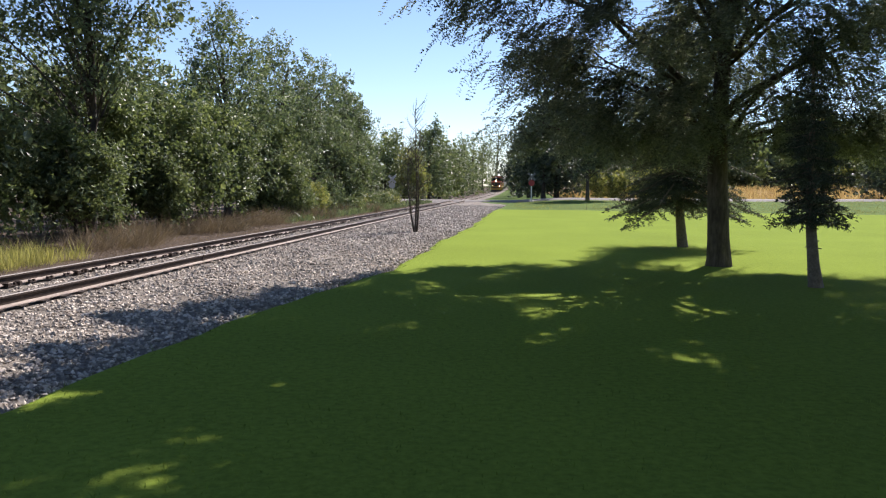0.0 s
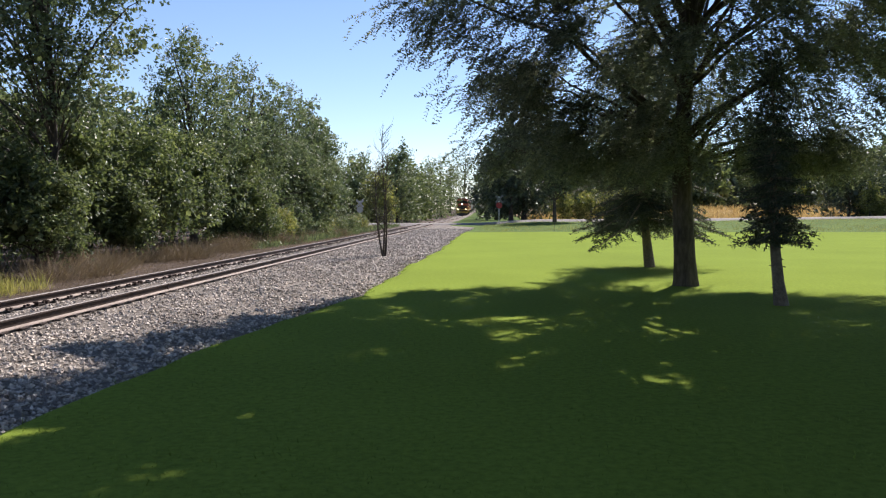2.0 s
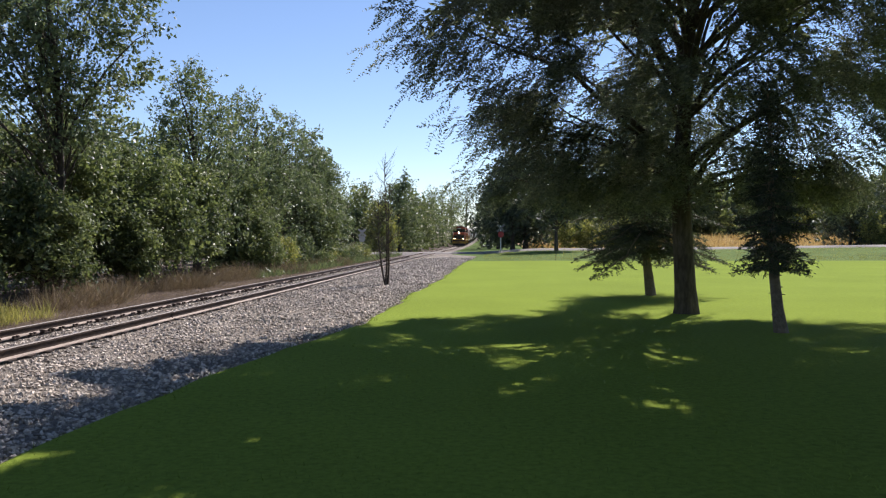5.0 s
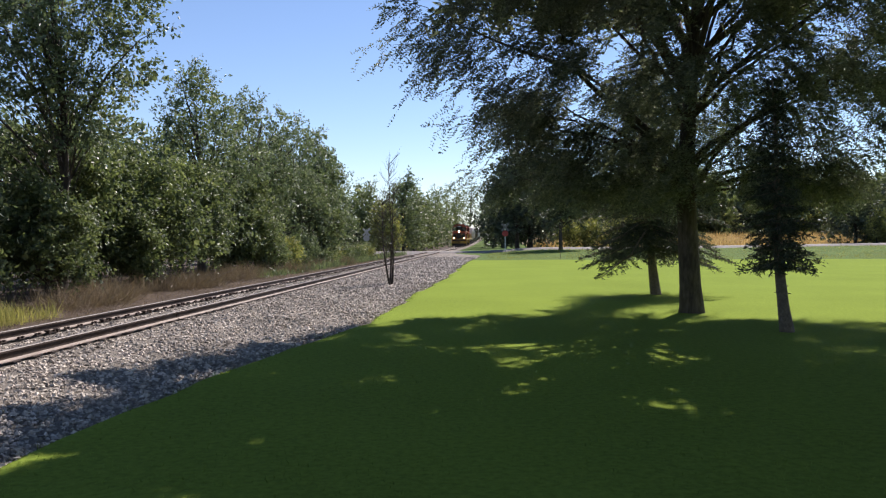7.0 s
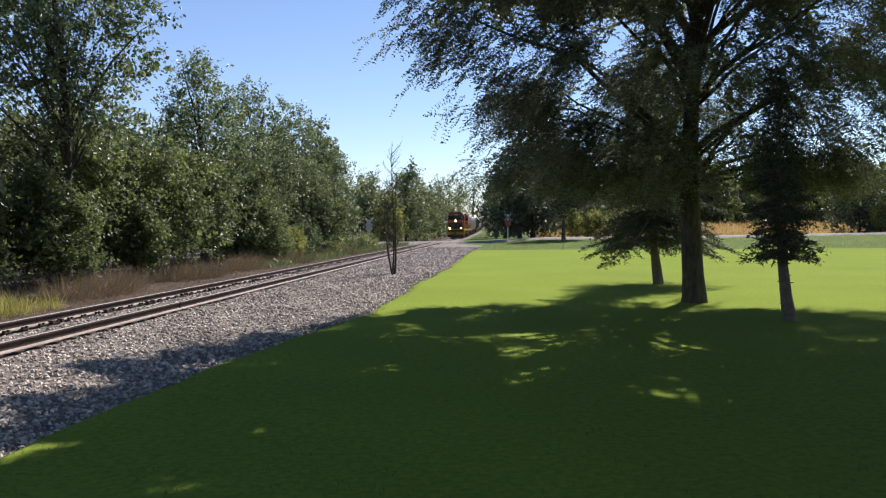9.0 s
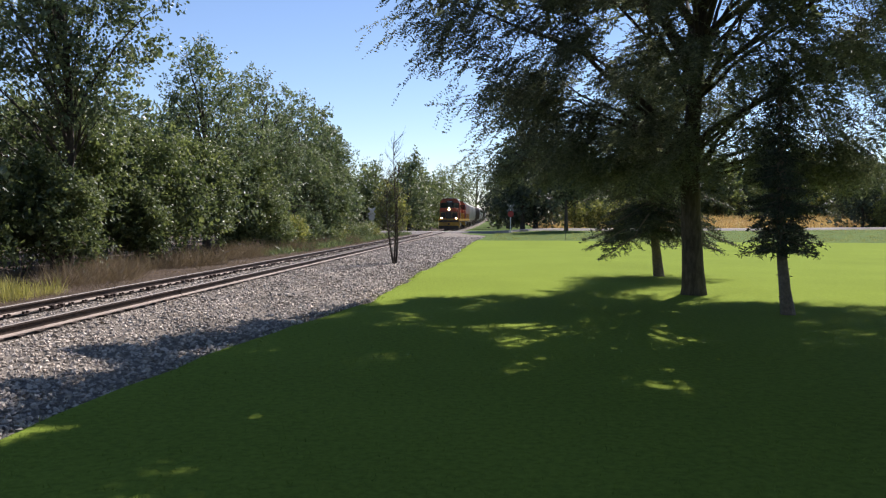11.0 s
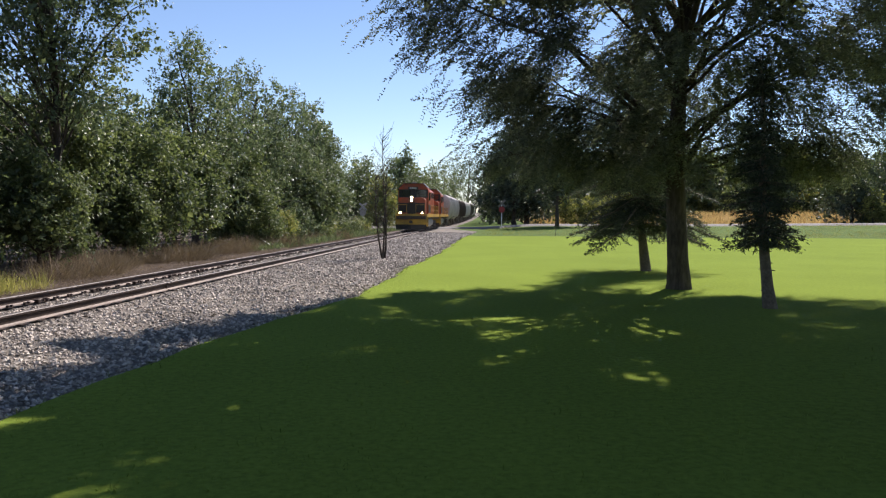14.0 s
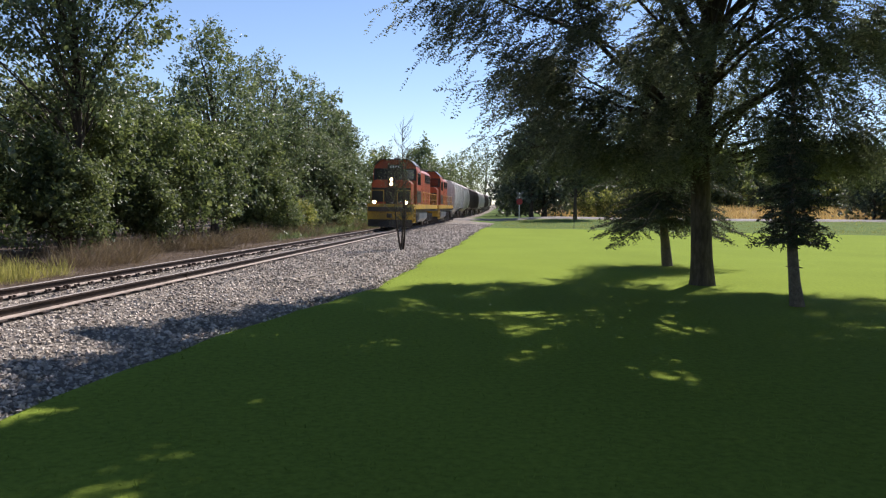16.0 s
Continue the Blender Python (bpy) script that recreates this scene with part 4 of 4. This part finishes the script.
# ---- crossing signs ----
def crossing_sign(at, turn, red):
    ob = new("crossing_sign")
    ob.matrix_basis = Matrix.Translation(at) @ pose(0, 0, 0, 0, 0, turn)
    bm = bmesh.new()
    box(bm, -0.05, 0.05, -0.05, 0.05, -0.3, 3.05, 0.01)
    part("post", bm, M_WHITE if red else M_ZINC, ob)
    for s in (-1, 1):
        bm = bmesh.new()
        box(bm, -0.61, 0.61, -0.012, 0.012, -0.115, 0.115, 0.004)
        bmesh.ops.rotate(bm, verts=bm.verts, cent=(0, 0, 0), matrix=Matrix.Rotation(radians(45 * s), 3, "Y"))
        bmesh.ops.translate(bm, verts=bm.verts, vec=(0, -0.065 - 0.026 * (s > 0), 2.72))
        # the red sign's blades have their backlit shade in the colour
        part("crossbuck_blade", bm, M_BACKLITSIGN if red else M_ZINC, ob, "grey crossbuck blade with slight grime")
    bm = bmesh.new()
    if red:
        cyl(bm, (0, -0.062, 1.95), (0, -0.08, 1.95), 0.4, 8)
        part("stop_panel", bm, M_RED, ob, "red eight-sided panel")
    else:
        cyl(bm, (0, -0.062, 1.98), (0, -0.08, 1.98), 0.38, 20)
        part("back_panel", bm, M_ZINC, ob, "plain grey panel seen from behind")
    tagged(ob, "crossbuck sign with red panel on a grey post" if red else "grey weathered crossbuck sign on a post by the crossing", "sign")


crossing_sign((7.0, 104.0 - 4.0, 0.42), 6, True)
crossing_sign((-9.75, 98.0, -0.1), 0, False)

bm = bmesh.new()
box(bm, -0.02, 0.02, -0.02, 0.02, -0.3, 1.5, 0.005)
stake = part("marker_stake", bm, M_TIE, None)
stake.matrix_basis = pose(9.05, 66.0, 0.0, 0, 3, 0)
tagged(stake, "thin dark wooden stake at the edge of the lawn", "stake")


# ---- fallen branch ----
def fallen_branch(at):
    rng = np.random.default_rng(5)
    chunks = []
    for k in range(7):
        a, L = rng.uniform(-0.5, 0.9), rng.uniform(0.5, 1.3)
        q = np.array([rng.uniform(-0.6, 0.6), 0, 0.03])
        p = [q, q + np.array([L * 0.5 * math.cos(a), rng.uniform(-0.3, 0.3), L * 0.35]), q + np.array([L * math.cos(a), rng.uniform(-0.4, 0.4), L * rng.uniform(0.3, 0.75)])]
        chunks.append(tube_np(p, [0.03, 0.02, 0.008], 5))
    chunks.append(tube_np([(-1.1, 0, 0.02), (0, 0.1, 0.06), (1.0, 0, 0.1)], [0.04, 0.035, 0.015], 6))
    v, f = join_np(chunks)
    ob = new("fallen_branch", mesh_np("fallen_branch", v, f, M_TWIG, smooth=True))
    ob.matrix_basis = Matrix.Translation(at)
    tagged(ob, "pale dead fallen branch lying in the dry weeds", "branch")


fallen_branch((-10.4, 33.4, -0.16))


# ---- weeds and grass ----
def tufts(name, label, category, mat, d0, d1, l0, l1, n, per, h, seed, width=0.06, spread=0.12, lean=0.35, keep=None):
    """Blades in tufts on the ground, one object of many."""
    rng = np.random.default_rng(seed)
    d = rng.uniform(d0, d1, n)
    l = rng.uniform(l0, l1, n)
    if keep is not None:
        ok = keep(l, d)
        d, l = d[ok], l[ok]
        n = len(d)
    z = ground_z(l, d)
    z = np.where((l > -9.65) & (l < grass_edge(d)), bed_z(l, d), z)
    P = np.stack([d * SA + l * CA, d * CA - l * SA, z - 0.02], 1)
    P = np.repeat(P, per, 0) + np.concatenate([rng.normal(size=(n * per, 2)) * spread, np.zeros((n * per, 1))], 1)
    way = rng.normal(size=(n * per, 3)) * lean
    way[:, 2] = 1
    hh = np.repeat(h * rng.uniform(0.5, 1.25, n), per)
    v, f = leaf_quads(P, way, hh, width, rng)
    ob = new(name, mesh_np(name, v, f, mat))
    return tagged(ob, label, category, kind="stuff")


tufts("yellow_weeds", "yellow-green weeds beside the railway", "weeds", M_YELG, 13, 19.3, -12.4, -10.5, 330, 14, 0.42, 201, 0.03)
tufts("dry_weeds", "dry brown weeds at the edge of the woods", "weeds", M_DEADG, 19.5, 62, -13.6, -10.9, 3600, 13, 0.75, 202, 0.014, 0.28, 0.8,
      keep=lambda l, d: np.sin(l * 1.9 + 1.3 * np.sin(d * 0.5)) + np.sin(d * 0.83 + l) > -0.25 + 0.6 * (l > -12.0) + 0.35 * (d > 34))
tufts("ground_litter", "low dry weeds and litter beside the track", "weeds", M_DEADG, 10, 75, -11.9, -9.5, 3000, 8, 0.13, 209, 0.05, 0.14, 1.2)
tufts("edge_weeds", "green weeds at the foot of the woods", "weeds", M_LEAF2, 40, 100, -13.2, -10.9, 800, 10, 0.45, 203, 0.08, 0.2, 0.5)
tufts("verge_grass", "uneven green verge grass before the road", "grass", M_LEAF3, 66, 100, -1.0, 60, 3400, 7, 0.22, 204, 0.06, 0.25, 0.4)
tufts("field_grass", "tall tan dry grass beyond the road", "grass", M_TANG, 112, 150, 6, 90, 3500, 8, 1.1, 205, 0.06, 0.5, 0.3)
tufts("far_verge_weeds", "green weeds along the road's far edge", "grass", M_LEAF3, 108, 112, 5, 80, 1100, 9, 0.28, 206, 0.08, 0.3, 0.4)
tufts("lawn_edge_tufts", "ragged grass tufts along the edge of the ballast", "grass", M_BLADE, 5, 70, -4.1, -0.5, 9000, 6, 0.06, 208, 0.09, 0.05, 0.6,
      keep=lambda l, d: np.abs(l - grass_edge(d) - 0.02) < 0.09)
tufts("edge_litter", "dry brown litter along the lawn's edge", "litter", M_DEADG, 14, 80, -4.0, 0.2, 16000, 5, 0.07, 210, 0.12, 0.08, 1.3,
      keep=lambda l, d: np.abs(l - grass_edge(d) + 0.22) < 0.24)
tufts("lawn_blades", "short mown green grass blades of the lawn", "grass", M_BLADE, 3.5, 14, -3.7, 9, 45000, 2, 0.045, 207, 0.12, 0.04, 0.7,
      keep=lambda l, d: (l > grass_edge(d) + 0.02) & (l < 2 + d * 0.6) & (np.random.default_rng(1).uniform(0, 1, len(d)) < np.clip(1.7 - d / 9, 0, 1)))


# ---- train ----
def wheelset(parent, x, r=0.5):
    bm = bmesh.new()
    for s in (-1, 1):
        cyl(bm, (0, s * 0.68, 0), (0, s * 0.79, 0), r, 24)
        cyl(bm, (0, s * 0.655, 0), (0, s * 0.68, 0), r + 0.025, 24)
        cyl(bm, (0, s * 0.79, 0), (0, s * 0.81, 0), r * 0.42, 12)
        for k in range(4):
            a = k * math.pi / 2
            box(bm, math.cos(a) * r * 0.62 - 0.06, math.cos(a) * r * 0.62 + 0.06, s * 0.79 - 0.012, s * 0.79 + 0.012, math.sin(a) * r * 0.62 - 0.06, math.sin(a) * r * 0.62 + 0.06)
    cyl(bm, (0, -0.66, 0), (0, 0.66, 0), 0.09, 10)
    ob = part("wheelset", bm, M_STEEL, parent)
    ob.matrix_basis = pose(x, 0, r)
    return ob


def truck_frame(parent, x, axles, r):
    bm = bmesh.new()
    a0, a1 = min(axles) - 0.55, max(axles) + 0.55
    for s in (-1, 1):
        prism(bm, [(s * 0.98, 0.62), (s * 1.14, 0.62), (s * 1.14, 0.95), (s * 0.98, 0.95)], x + a0, x + a1)
        for a in axles:
            box(bm, x + a - 0.2, x + a + 0.2, s * 1.06 - 0.11, s * 1.06 + 0.11, 0.28, 0.74, 0.03)
        for a, b in zip(axles, axles[1:]):
            for q in (-0.12, 0.12):
                cyl(bm, (x + (a + b) / 2 + q, s * 1.08, 0.42), (x + (a + b) / 2 + q, s * 1.08, 0.8), 0.085, 10)
            box(bm, x + (a + b) / 2 - 0.35, x + (a + b) / 2 + 0.35, s * 1.06 - 0.09, s * 1.06 + 0.09, 0.3, 0.42, 0.02)
    box(bm, x - 0.3, x + 0.3, -1.0, 1.0, 0.55, 0.9, 0.03)
    part("truck_frame", bm, M_GRIME, parent, "sooty cast truck frame")


def hood_prof(w, z0, z1, ch):
    return [(-w, z0), (w, z0), (w, z1 - ch), (w - ch, z1), (-w + ch, z1), (-w, z1 - ch)]


def locomotive(lead):
    """A hood diesel: +x is forward, z = 0 at the top of the rail."""
    ob = new("locomotive")
    wheels = []
    for x in (5.6, -5.6):
        ax = (-2.0, 0.0, 2.0)
        truck_frame(ob, x, ax, 0.5)
        wheels += [wheelset(ob, x + a) for a in ax]
    bm = bmesh.new()
    box(bm, -9.0, 9.0, -1.42, 1.42, 1.12, 1.42, 0.02)
    part("frame", bm, M_GRIME, ob)
    for s in (-1, 1):
        bm = bmesh.new()
        box(bm, -8.6, 8.6, s * 1.5 - 0.03, s * 1.5 + 0.03, 1.3, 1.62, 0.01)
        part("side_sill", bm, M_YELLOW, ob, "yellow side sill")
        bm = bmesh.new()
        for k in range(15):
            x = -7.6 + k * 1.0
            cyl(bm, (x, s * 1.49, 1.5), (x, s * 1.49, 2.5), 0.018, 6)
        for z in (2.0, 2.5):
            cyl(bm, (-8.3, s * 1.49, z), (6.3, s * 1.49, z), 0.016, 6)
        part("handrail", bm, M_YELLOW, ob)
    bm = bmesh.new()
    prism(bm, [(-1.0, 0.32), (1.0, 0.32), (1.25, 0.55), (1.25, 1.0), (1.0, 1.2), (-1.0, 1.2), (-1.25, 1.0), (-1.25, 0.55)], -2.5, 2.6, bev=0.04)
    part("fuel_tank", bm, M_TANK, ob, "pale grey fuel tank")
    bm = bmesh.new()
    prism(bm, hood_prof(0.92, 1.42, 4.35, 0.28), -8.2, 4.15, bev=0.03)
    part("long_hood", bm, M_ORANGE, ob, "orange engine hood")
    for x in np.arange(-7.4, 3.8, 0.72):
        for s in (-1, 1):
            bm = bmesh.new()
            box(bm, x, x + 0.62, s * 0.925 - 0.015, s * 0.925 + 0.015, 1.75, 3.3, 0.01)
            box(bm, x + 0.05, x + 0.12, s * 0.945 - 0.012, s * 0.945 + 0.012, 2.4, 2.55)
            part("hood_door", bm, M_ORANGE, ob)
    for s in (-1, 1):
        bm = bmesh.new()
        box(bm, -7.65, -3.75, s * 0.93 - 0.008, s * 0.93 + 0.008, 3.36, 4.02)
        for x in np.arange(-7.6, -3.8, 0.16):
            box(bm, x, x + 0.08, s * 0.93 - 0.03, s * 0.93 + 0.03, 3.4, 3.98)
        part("radiator_grille", bm, M_BLACK, ob, "black radiator slats")
    for x in (-7.0, -5.6, -4.2):
        bm = bmesh.new()
        cyl(bm, (x, 0, 4.33), (x, 0, 4.55), 0.6, 20)
        cyl(bm, (x, 0, 4.55), (x, 0, 4.58), 0.12, 10)
        part("roof_fan", bm, M_GRIME, ob)
    bm = bmesh.new()
    box(bm, -0.4, 0.3, -0.3, 0.3, 4.3, 4.72, 0.03)
    part("exhaust_stack", bm, M_GRIME, ob)
    for s in (-1, 1):
        bm = bmesh.new()
        box(bm, 0.6, 3.9, s * 0.98 - 0.02, s * 0.98 + 0.02, 1.5, 2.35, 0.01)
        part("hood_stripe", bm, M_BLACK, ob, "black lower hood band")
    # cab
    bm = bmesh.new()
    prism(bm, [(-1.5, 1.42), (1.5, 1.42), (1.5, 3.85), (1.38, 4.2), (0.95, 4.62), (-0.95, 4.62), (-1.38, 4.2), (-1.5, 3.85)], 4.15, 6.7, bev=0.03)
    part("cab", bm, M_ORANGE, ob, "orange cab")
    bm = bmesh.new()
    prism(bm, [(1.42, 4.22), (0.98, 4.645), (-0.98, 4.645), (-1.42, 4.22), (-1.36, 4.2), (-0.94, 4.6), (0.94, 4.6), (1.36, 4.2)], 4.05, 6.95)
    part("cab_roof", bm, M_BLACK, ob, "dark overhanging cab roof")
    for s in (-1, 1):
        for x0, x1 in ((4.5, 5.35), (5.5, 6.35)):
            bm = bmesh.new()
            box(bm, x0, x1, s * 1.5 - 0.02, s * 1.5 + 0.02, 2.95, 3.75, 0.03)
            part("cab_window", bm, M_GLASSD, ob, "dark side window")
        bm = bmesh.new()
        box(bm, 6.69, 6.72, s * 0.78 - 0.5, s * 0.78 + 0.5, 3.3, 3.95, 0.01)
        part("windscreen", bm, M_GLASSD, ob, "dark windscreen pane")
        bm = bmesh.new()
        box(bm, 4.3, 6.6, s * 1.515 - 0.012, s * 1.515 + 0.012, 1.75, 2.55, 0.008)
        part("cab_panel", bm, M_BLACK, ob, "black lower cab panel")
    bm = bmesh.new()
    box(bm, 6.68, 6.705, -1.44, 1.44, 3.22, 4.02, 0.005)
    part("cab_front_band", bm, M_BLACK, ob, "black band around the windscreen")
    bm = bmesh.new()
    box(bm, 6.7, 6.78, -0.5, 0.5, 4.02, 4.26, 0.02)
    nb = part("number_board", bm, M_BLACK, ob, "dark number board")
    bm = bmesh.new()
    for k in range(4):
        box(bm, 6.785, 6.79, -0.34 + k * 0.18, -0.23 + k * 0.18, 4.07, 4.21)
    part("number_bar", bm, M_WHITE, nb, "pale bars")
    # nose
    bm = bmesh.new()
    prism(bm, hood_prof(1.32, 1.42, 3.2, 0.22), 6.7, 8.25, bev=0.05)
    part("nose", bm, M_ORANGE, ob, "orange nose")
    bm = bmesh.new()
    box(bm, 8.24, 8.28, -1.28, 1.28, 1.75, 2.68, 0.01)
    part("nose_band", bm, M_BLACK, ob, "black band across the nose")
    bm = bmesh.new()
    box(bm, 8.26, 8.31, -0.38, 0.38, 1.5, 2.72, 0.02)
    part("nose_door", bm, M_BLACK, ob, "black nose door")
    bm = bmesh.new()
    box(bm, 8.22, 8.34, -0.24, 0.24, 2.76, 3.38, 0.05)
    hl = part("headlight_housing", bm, M_BLACK, ob, "twin headlight housing")
    for z in (2.93, 3.21):
        bm = bmesh.new()
        cyl(bm, (8.33, 0, z), (8.37, 0, z), 0.095, 16)
        part("headlight", bm, M_LAMP if lead else M_STEEL, hl, "lit round headlight" if lead else "unlit headlight")
    # pilot
    bm = bmesh.new()
    box(bm, 8.6, 8.72, -1.5, 1.5, 0.55, 1.62, 0.02)
    box(bm, 8.2, 8.7, -1.5, 1.5, 1.36, 1.44, 0.01)
    part("pilot", bm, M_YELLOW, ob, "yellow pilot plate")
    bm = bmesh.new()
    v = [bm.verts.new(p) for p in ((8.72, -1.45, 0.12), (8.72, 1.45, 0.12), (8.72, 1.45, 0.6), (8.72, -1.45, 0.6), (9.15, 0.0, 0.12), (8.9, 0.0, 0.6))]
    for q in ((0, 4, 5, 3), (4, 1, 2, 5), (3, 5, 2), (0, 1, 4), (0, 3, 2, 1)):
        bm.faces.new([v[i] for i in q])
    bmesh.ops.recalc_face_normals(bm, faces=bm.faces)
    part("plow", bm, M_GRIME, ob, "sooty snow plow")
    for s in (-1, 1):
        bm = bmesh.new()
        for k in range(4):
            box(bm, 7.6, 8.55, s * 1.42 - 0.12, s * 1.42 + 0.12, 0.4 + k * 0.3, 0.44 + k * 0.3)
        box(bm, 7.55, 7.6, s * 1.42 - 0.13, s * 1.42 + 0.13, 0.4, 1.5)
        part("steps", bm, M_YELLOW, ob)
        bm = bmesh.new()
        cyl(bm, (8.5, s * 1.05, 1.72), (8.74, s * 1.05, 1.72), 0.17, 16)
        dl = part("ditch_light_housing", bm, M_BLACK, ob)
        bm = bmesh.new()
        cyl(bm, (8.74, s * 1.05, 1.72), (8.78, s * 1.05, 1.72), 0.105, 16)
        part("ditch_light", bm, M_DITCH if lead else M_STEEL, dl, "lit ditch light" if lead else "unlit ditch light")
        bm = bmesh.new()
        cyl(bm, (8.66, s * 1.3, 1.6), (8.66, s * 1.3, 2.5), 0.02, 6)
        cyl(bm, (8.66, s * 0.45, 2.5), (8.66, s * 1.3, 2.5), 0.02, 6)
        cyl(bm, (8.66, s * 0.45, 1.6), (8.66, s * 0.45, 2.5), 0.02, 6)
        part("front_rail", bm, M_YELLOW, ob)
    for x in (8.7, -9.3):
        bm = bmesh.new()
        box(bm, x, x + 0.6, -0.14, 0.14, 0.72, 1.0, 0.05)
        part("coupler", bm, M_GRIME, ob)
    bm = bmesh.new()
    for s in (-0.14, 0.0, 0.14):
        cyl(bm, (5.4, s, 4.75), (5.85, s, 4.75), 0.03, 8, 0.07)
    box(bm, 5.3, 5.42, -0.2, 0.2, 4.62, 4.8, 0.01)
    part("horn", bm, M_STEEL, ob)
    tagged(ob, "orange and black diesel locomotive with yellow sill and lit headlights" if lead else "second orange and black diesel locomotive coupled behind the first", "locomotive")
    return ob, wheels


def hopper(body_mat, label):
    ob = new("hopper_car")
    for x in (5.9, -5.9):
        truck_frame(ob, x, (-0.9, 0.9), 0.46)
        for a in (-0.9, 0.9):
            wheelset(ob, x + a, 0.46)
    bm = bmesh.new()
    side = [(1.28, 1.25), (1.5, 1.9), (1.58, 2.7), (1.52, 3.5), (1.3, 4.1), (0.9, 4.4)]
    prof = [(y, z) for y, z in side] + [(-y, z) for y, z in side[::-1]]
    prism(bm, prof, -6.9, 6.9, bev=0.03)
    part("tank_body", bm, body_mat, ob, "round-sided car body")
    for x in np.arange(-6.9, 7.0, 1.97):
        for s in (-1, 1):
            bm = bmesh.new()
            pts = [(s * (y + 0.03), z) for y, z in side]
            for (y0, z0), (y1, z1) in zip(pts, pts[1:]):
                cyl(bm, (x, y0, z0), (x, y1, z1), 0.055, 6)
            part("side_rib", bm, body_mat, ob)
    bm = bmesh.new()
    for x in (-4.6, 0.0, 4.6):
        v = [bm.verts.new(p) for p in ((x - 2.2, -1.2, 1.3), (x + 2.2, -1.2, 1.3), (x + 2.2, 1.2, 1.3), (x - 2.2, 1.2, 1.3), (x - 0.4, -0.5, 0.45), (x + 0.4, -0.5, 0.45), (x + 0.4, 0.5, 0.45), (x - 0.4, 0.5, 0.45))]
        for q in ((0, 1, 5, 4), (1, 2, 6, 5), (2, 3, 7, 6), (3, 0, 4, 7), (4, 5, 6, 7), (3, 2, 1, 0)):
            bm.faces.new([v[i] for i in q])
    bmesh.ops.recalc_face_normals(bm, faces=bm.faces)
    part("discharge_chute", bm, body_mat, ob)
    bm = bmesh.new()
    box(bm, -8.2, 8.2, -0.35, 0.35, 0.95, 1.3, 0.02)
    for x0, x1 in ((-8.3, -6.6), (6.6, 8.3)):
        box(bm, x0, x1, -1.45, 1.45, 1.18, 1.32, 0.02)
    part("underframe", bm, M_GRIME, ob)
    for e in (-1, 1):
        for s in (-1, 1):
            bm = bmesh.new()
            cyl(bm, (e * 8.1, s * 1.3, 1.3), (e * 6.9, s * 1.2, 4.1), 0.04, 6)
            cyl(bm, (e * 8.1, s * 1.3, 1.3), (e * 8.1, s * 1.3, 2.6), 0.03, 6)
            part("end_brace", bm, body_mat, ob)
    for s in (-1, 1):
        bm = bmesh.new()
        for z in np.arange(1.4, 4.2, 0.32):
            cyl(bm, (7.0, s * 1.5, z), (7.45, s * 1.5, z), 0.014, 5)
        for x in (7.0, 7.45):
            cyl(bm, (x, s * 1.5, 1.3), (x, s * 1.5, 4.2), 0.018, 5)
        part("ladder", bm, body_mat, ob)
    bm = bmesh.new()
    box(bm, -7.3, 7.3, -0.45, 0.45, 4.46, 4.5, 0.01)
    for x in np.arange(-5.4, 5.5, 1.8):
        box(bm, x - 0.6, x + 0.6, -0.3, 0.3, 4.4, 4.58, 0.03)
    part("roof_walk", bm, M_ZINC, ob, "roof walkway with hatches")
    for x in (-8.75, 8.2):
        bm = bmesh.new()
        box(bm, x, x + 0.55, -0.13, 0.13, 0.72, 0.98, 0.04)
        part("coupler", bm, M_GRIME, ob)
    return tagged(ob, label, "hopper car", "hopper cars of the train")


lead_loco, lead_wheels = locomotive(True)
second_loco, second_wheels = locomotive(False)
cars = [hopper(M_HOPGREY, "pale grey round-sided covered hopper car of the train")]
dark_car = hopper(M_HOPDARK, "dark brown covered hopper car of the train")
cars.append(copy_thing(cars[0], Matrix()))
cars.append(dark_car)
for k in range(7):
    cars.append(copy_thing(cars[0] if k in (1, 2, 5) else dark_car, Matrix()))

# the headlight's distance along the line, by seconds
RUN = [(0, 241.0), (1, 233.8), (2, 225.0), (3, 214.8), (4, 204.0), (5.5, 187.2), (6.5, 176.3), (7.5, 164.7), (8.5, 152.5), (9.5, 139.8), (10, 133.3),
       (11, 120.2), (12, 106.9), (12.5, 100.1), (13, 92.9), (13.5, 85.5), (14, 78.5), (14.5, 72.3), (15, 66.3), (15.5, 59.9), (16, 53.5)]
RUN_T, RUN_D = [r[0] for r in RUN], [r[1] for r in RUN]


def front_at(t):
    return float(np.interp(t, RUN_T, RUN_D))


def train_pose(t, back):
    d = front_at(t) + 8.35 + back
    p = trk(d, TL, RAIL_Z + float(rise(d)))
    fall = math.degrees(math.atan(0.00008 * max(0.0, d - 130.0)))
    return pose(p.x, p.y, p.z, 0, fall, 270 - math.degrees(ANG))


def motions():
    times = RUN_T
    walk(lead_loco, [(t, train_pose(t, 0)) for t in times])
    walk(second_loco, [(t, train_pose(t, 18.6)) for t in times])
    for k, car in enumerate(cars):
        walk(car, [(t, train_pose(t, 18.6 + 18.0 + k * 17.1)) for t in times])
    start = front_at(0)
    for w in lead_wheels + second_wheels:
        x = w.location.x
        walk(w, [(i / FPS, pose(x, 0, 0.5, 0, math.degrees((start - front_at(i / FPS)) / 0.5) % 360, 0)) for i in range(0, 16 * FPS + 1, 1)])


motions()
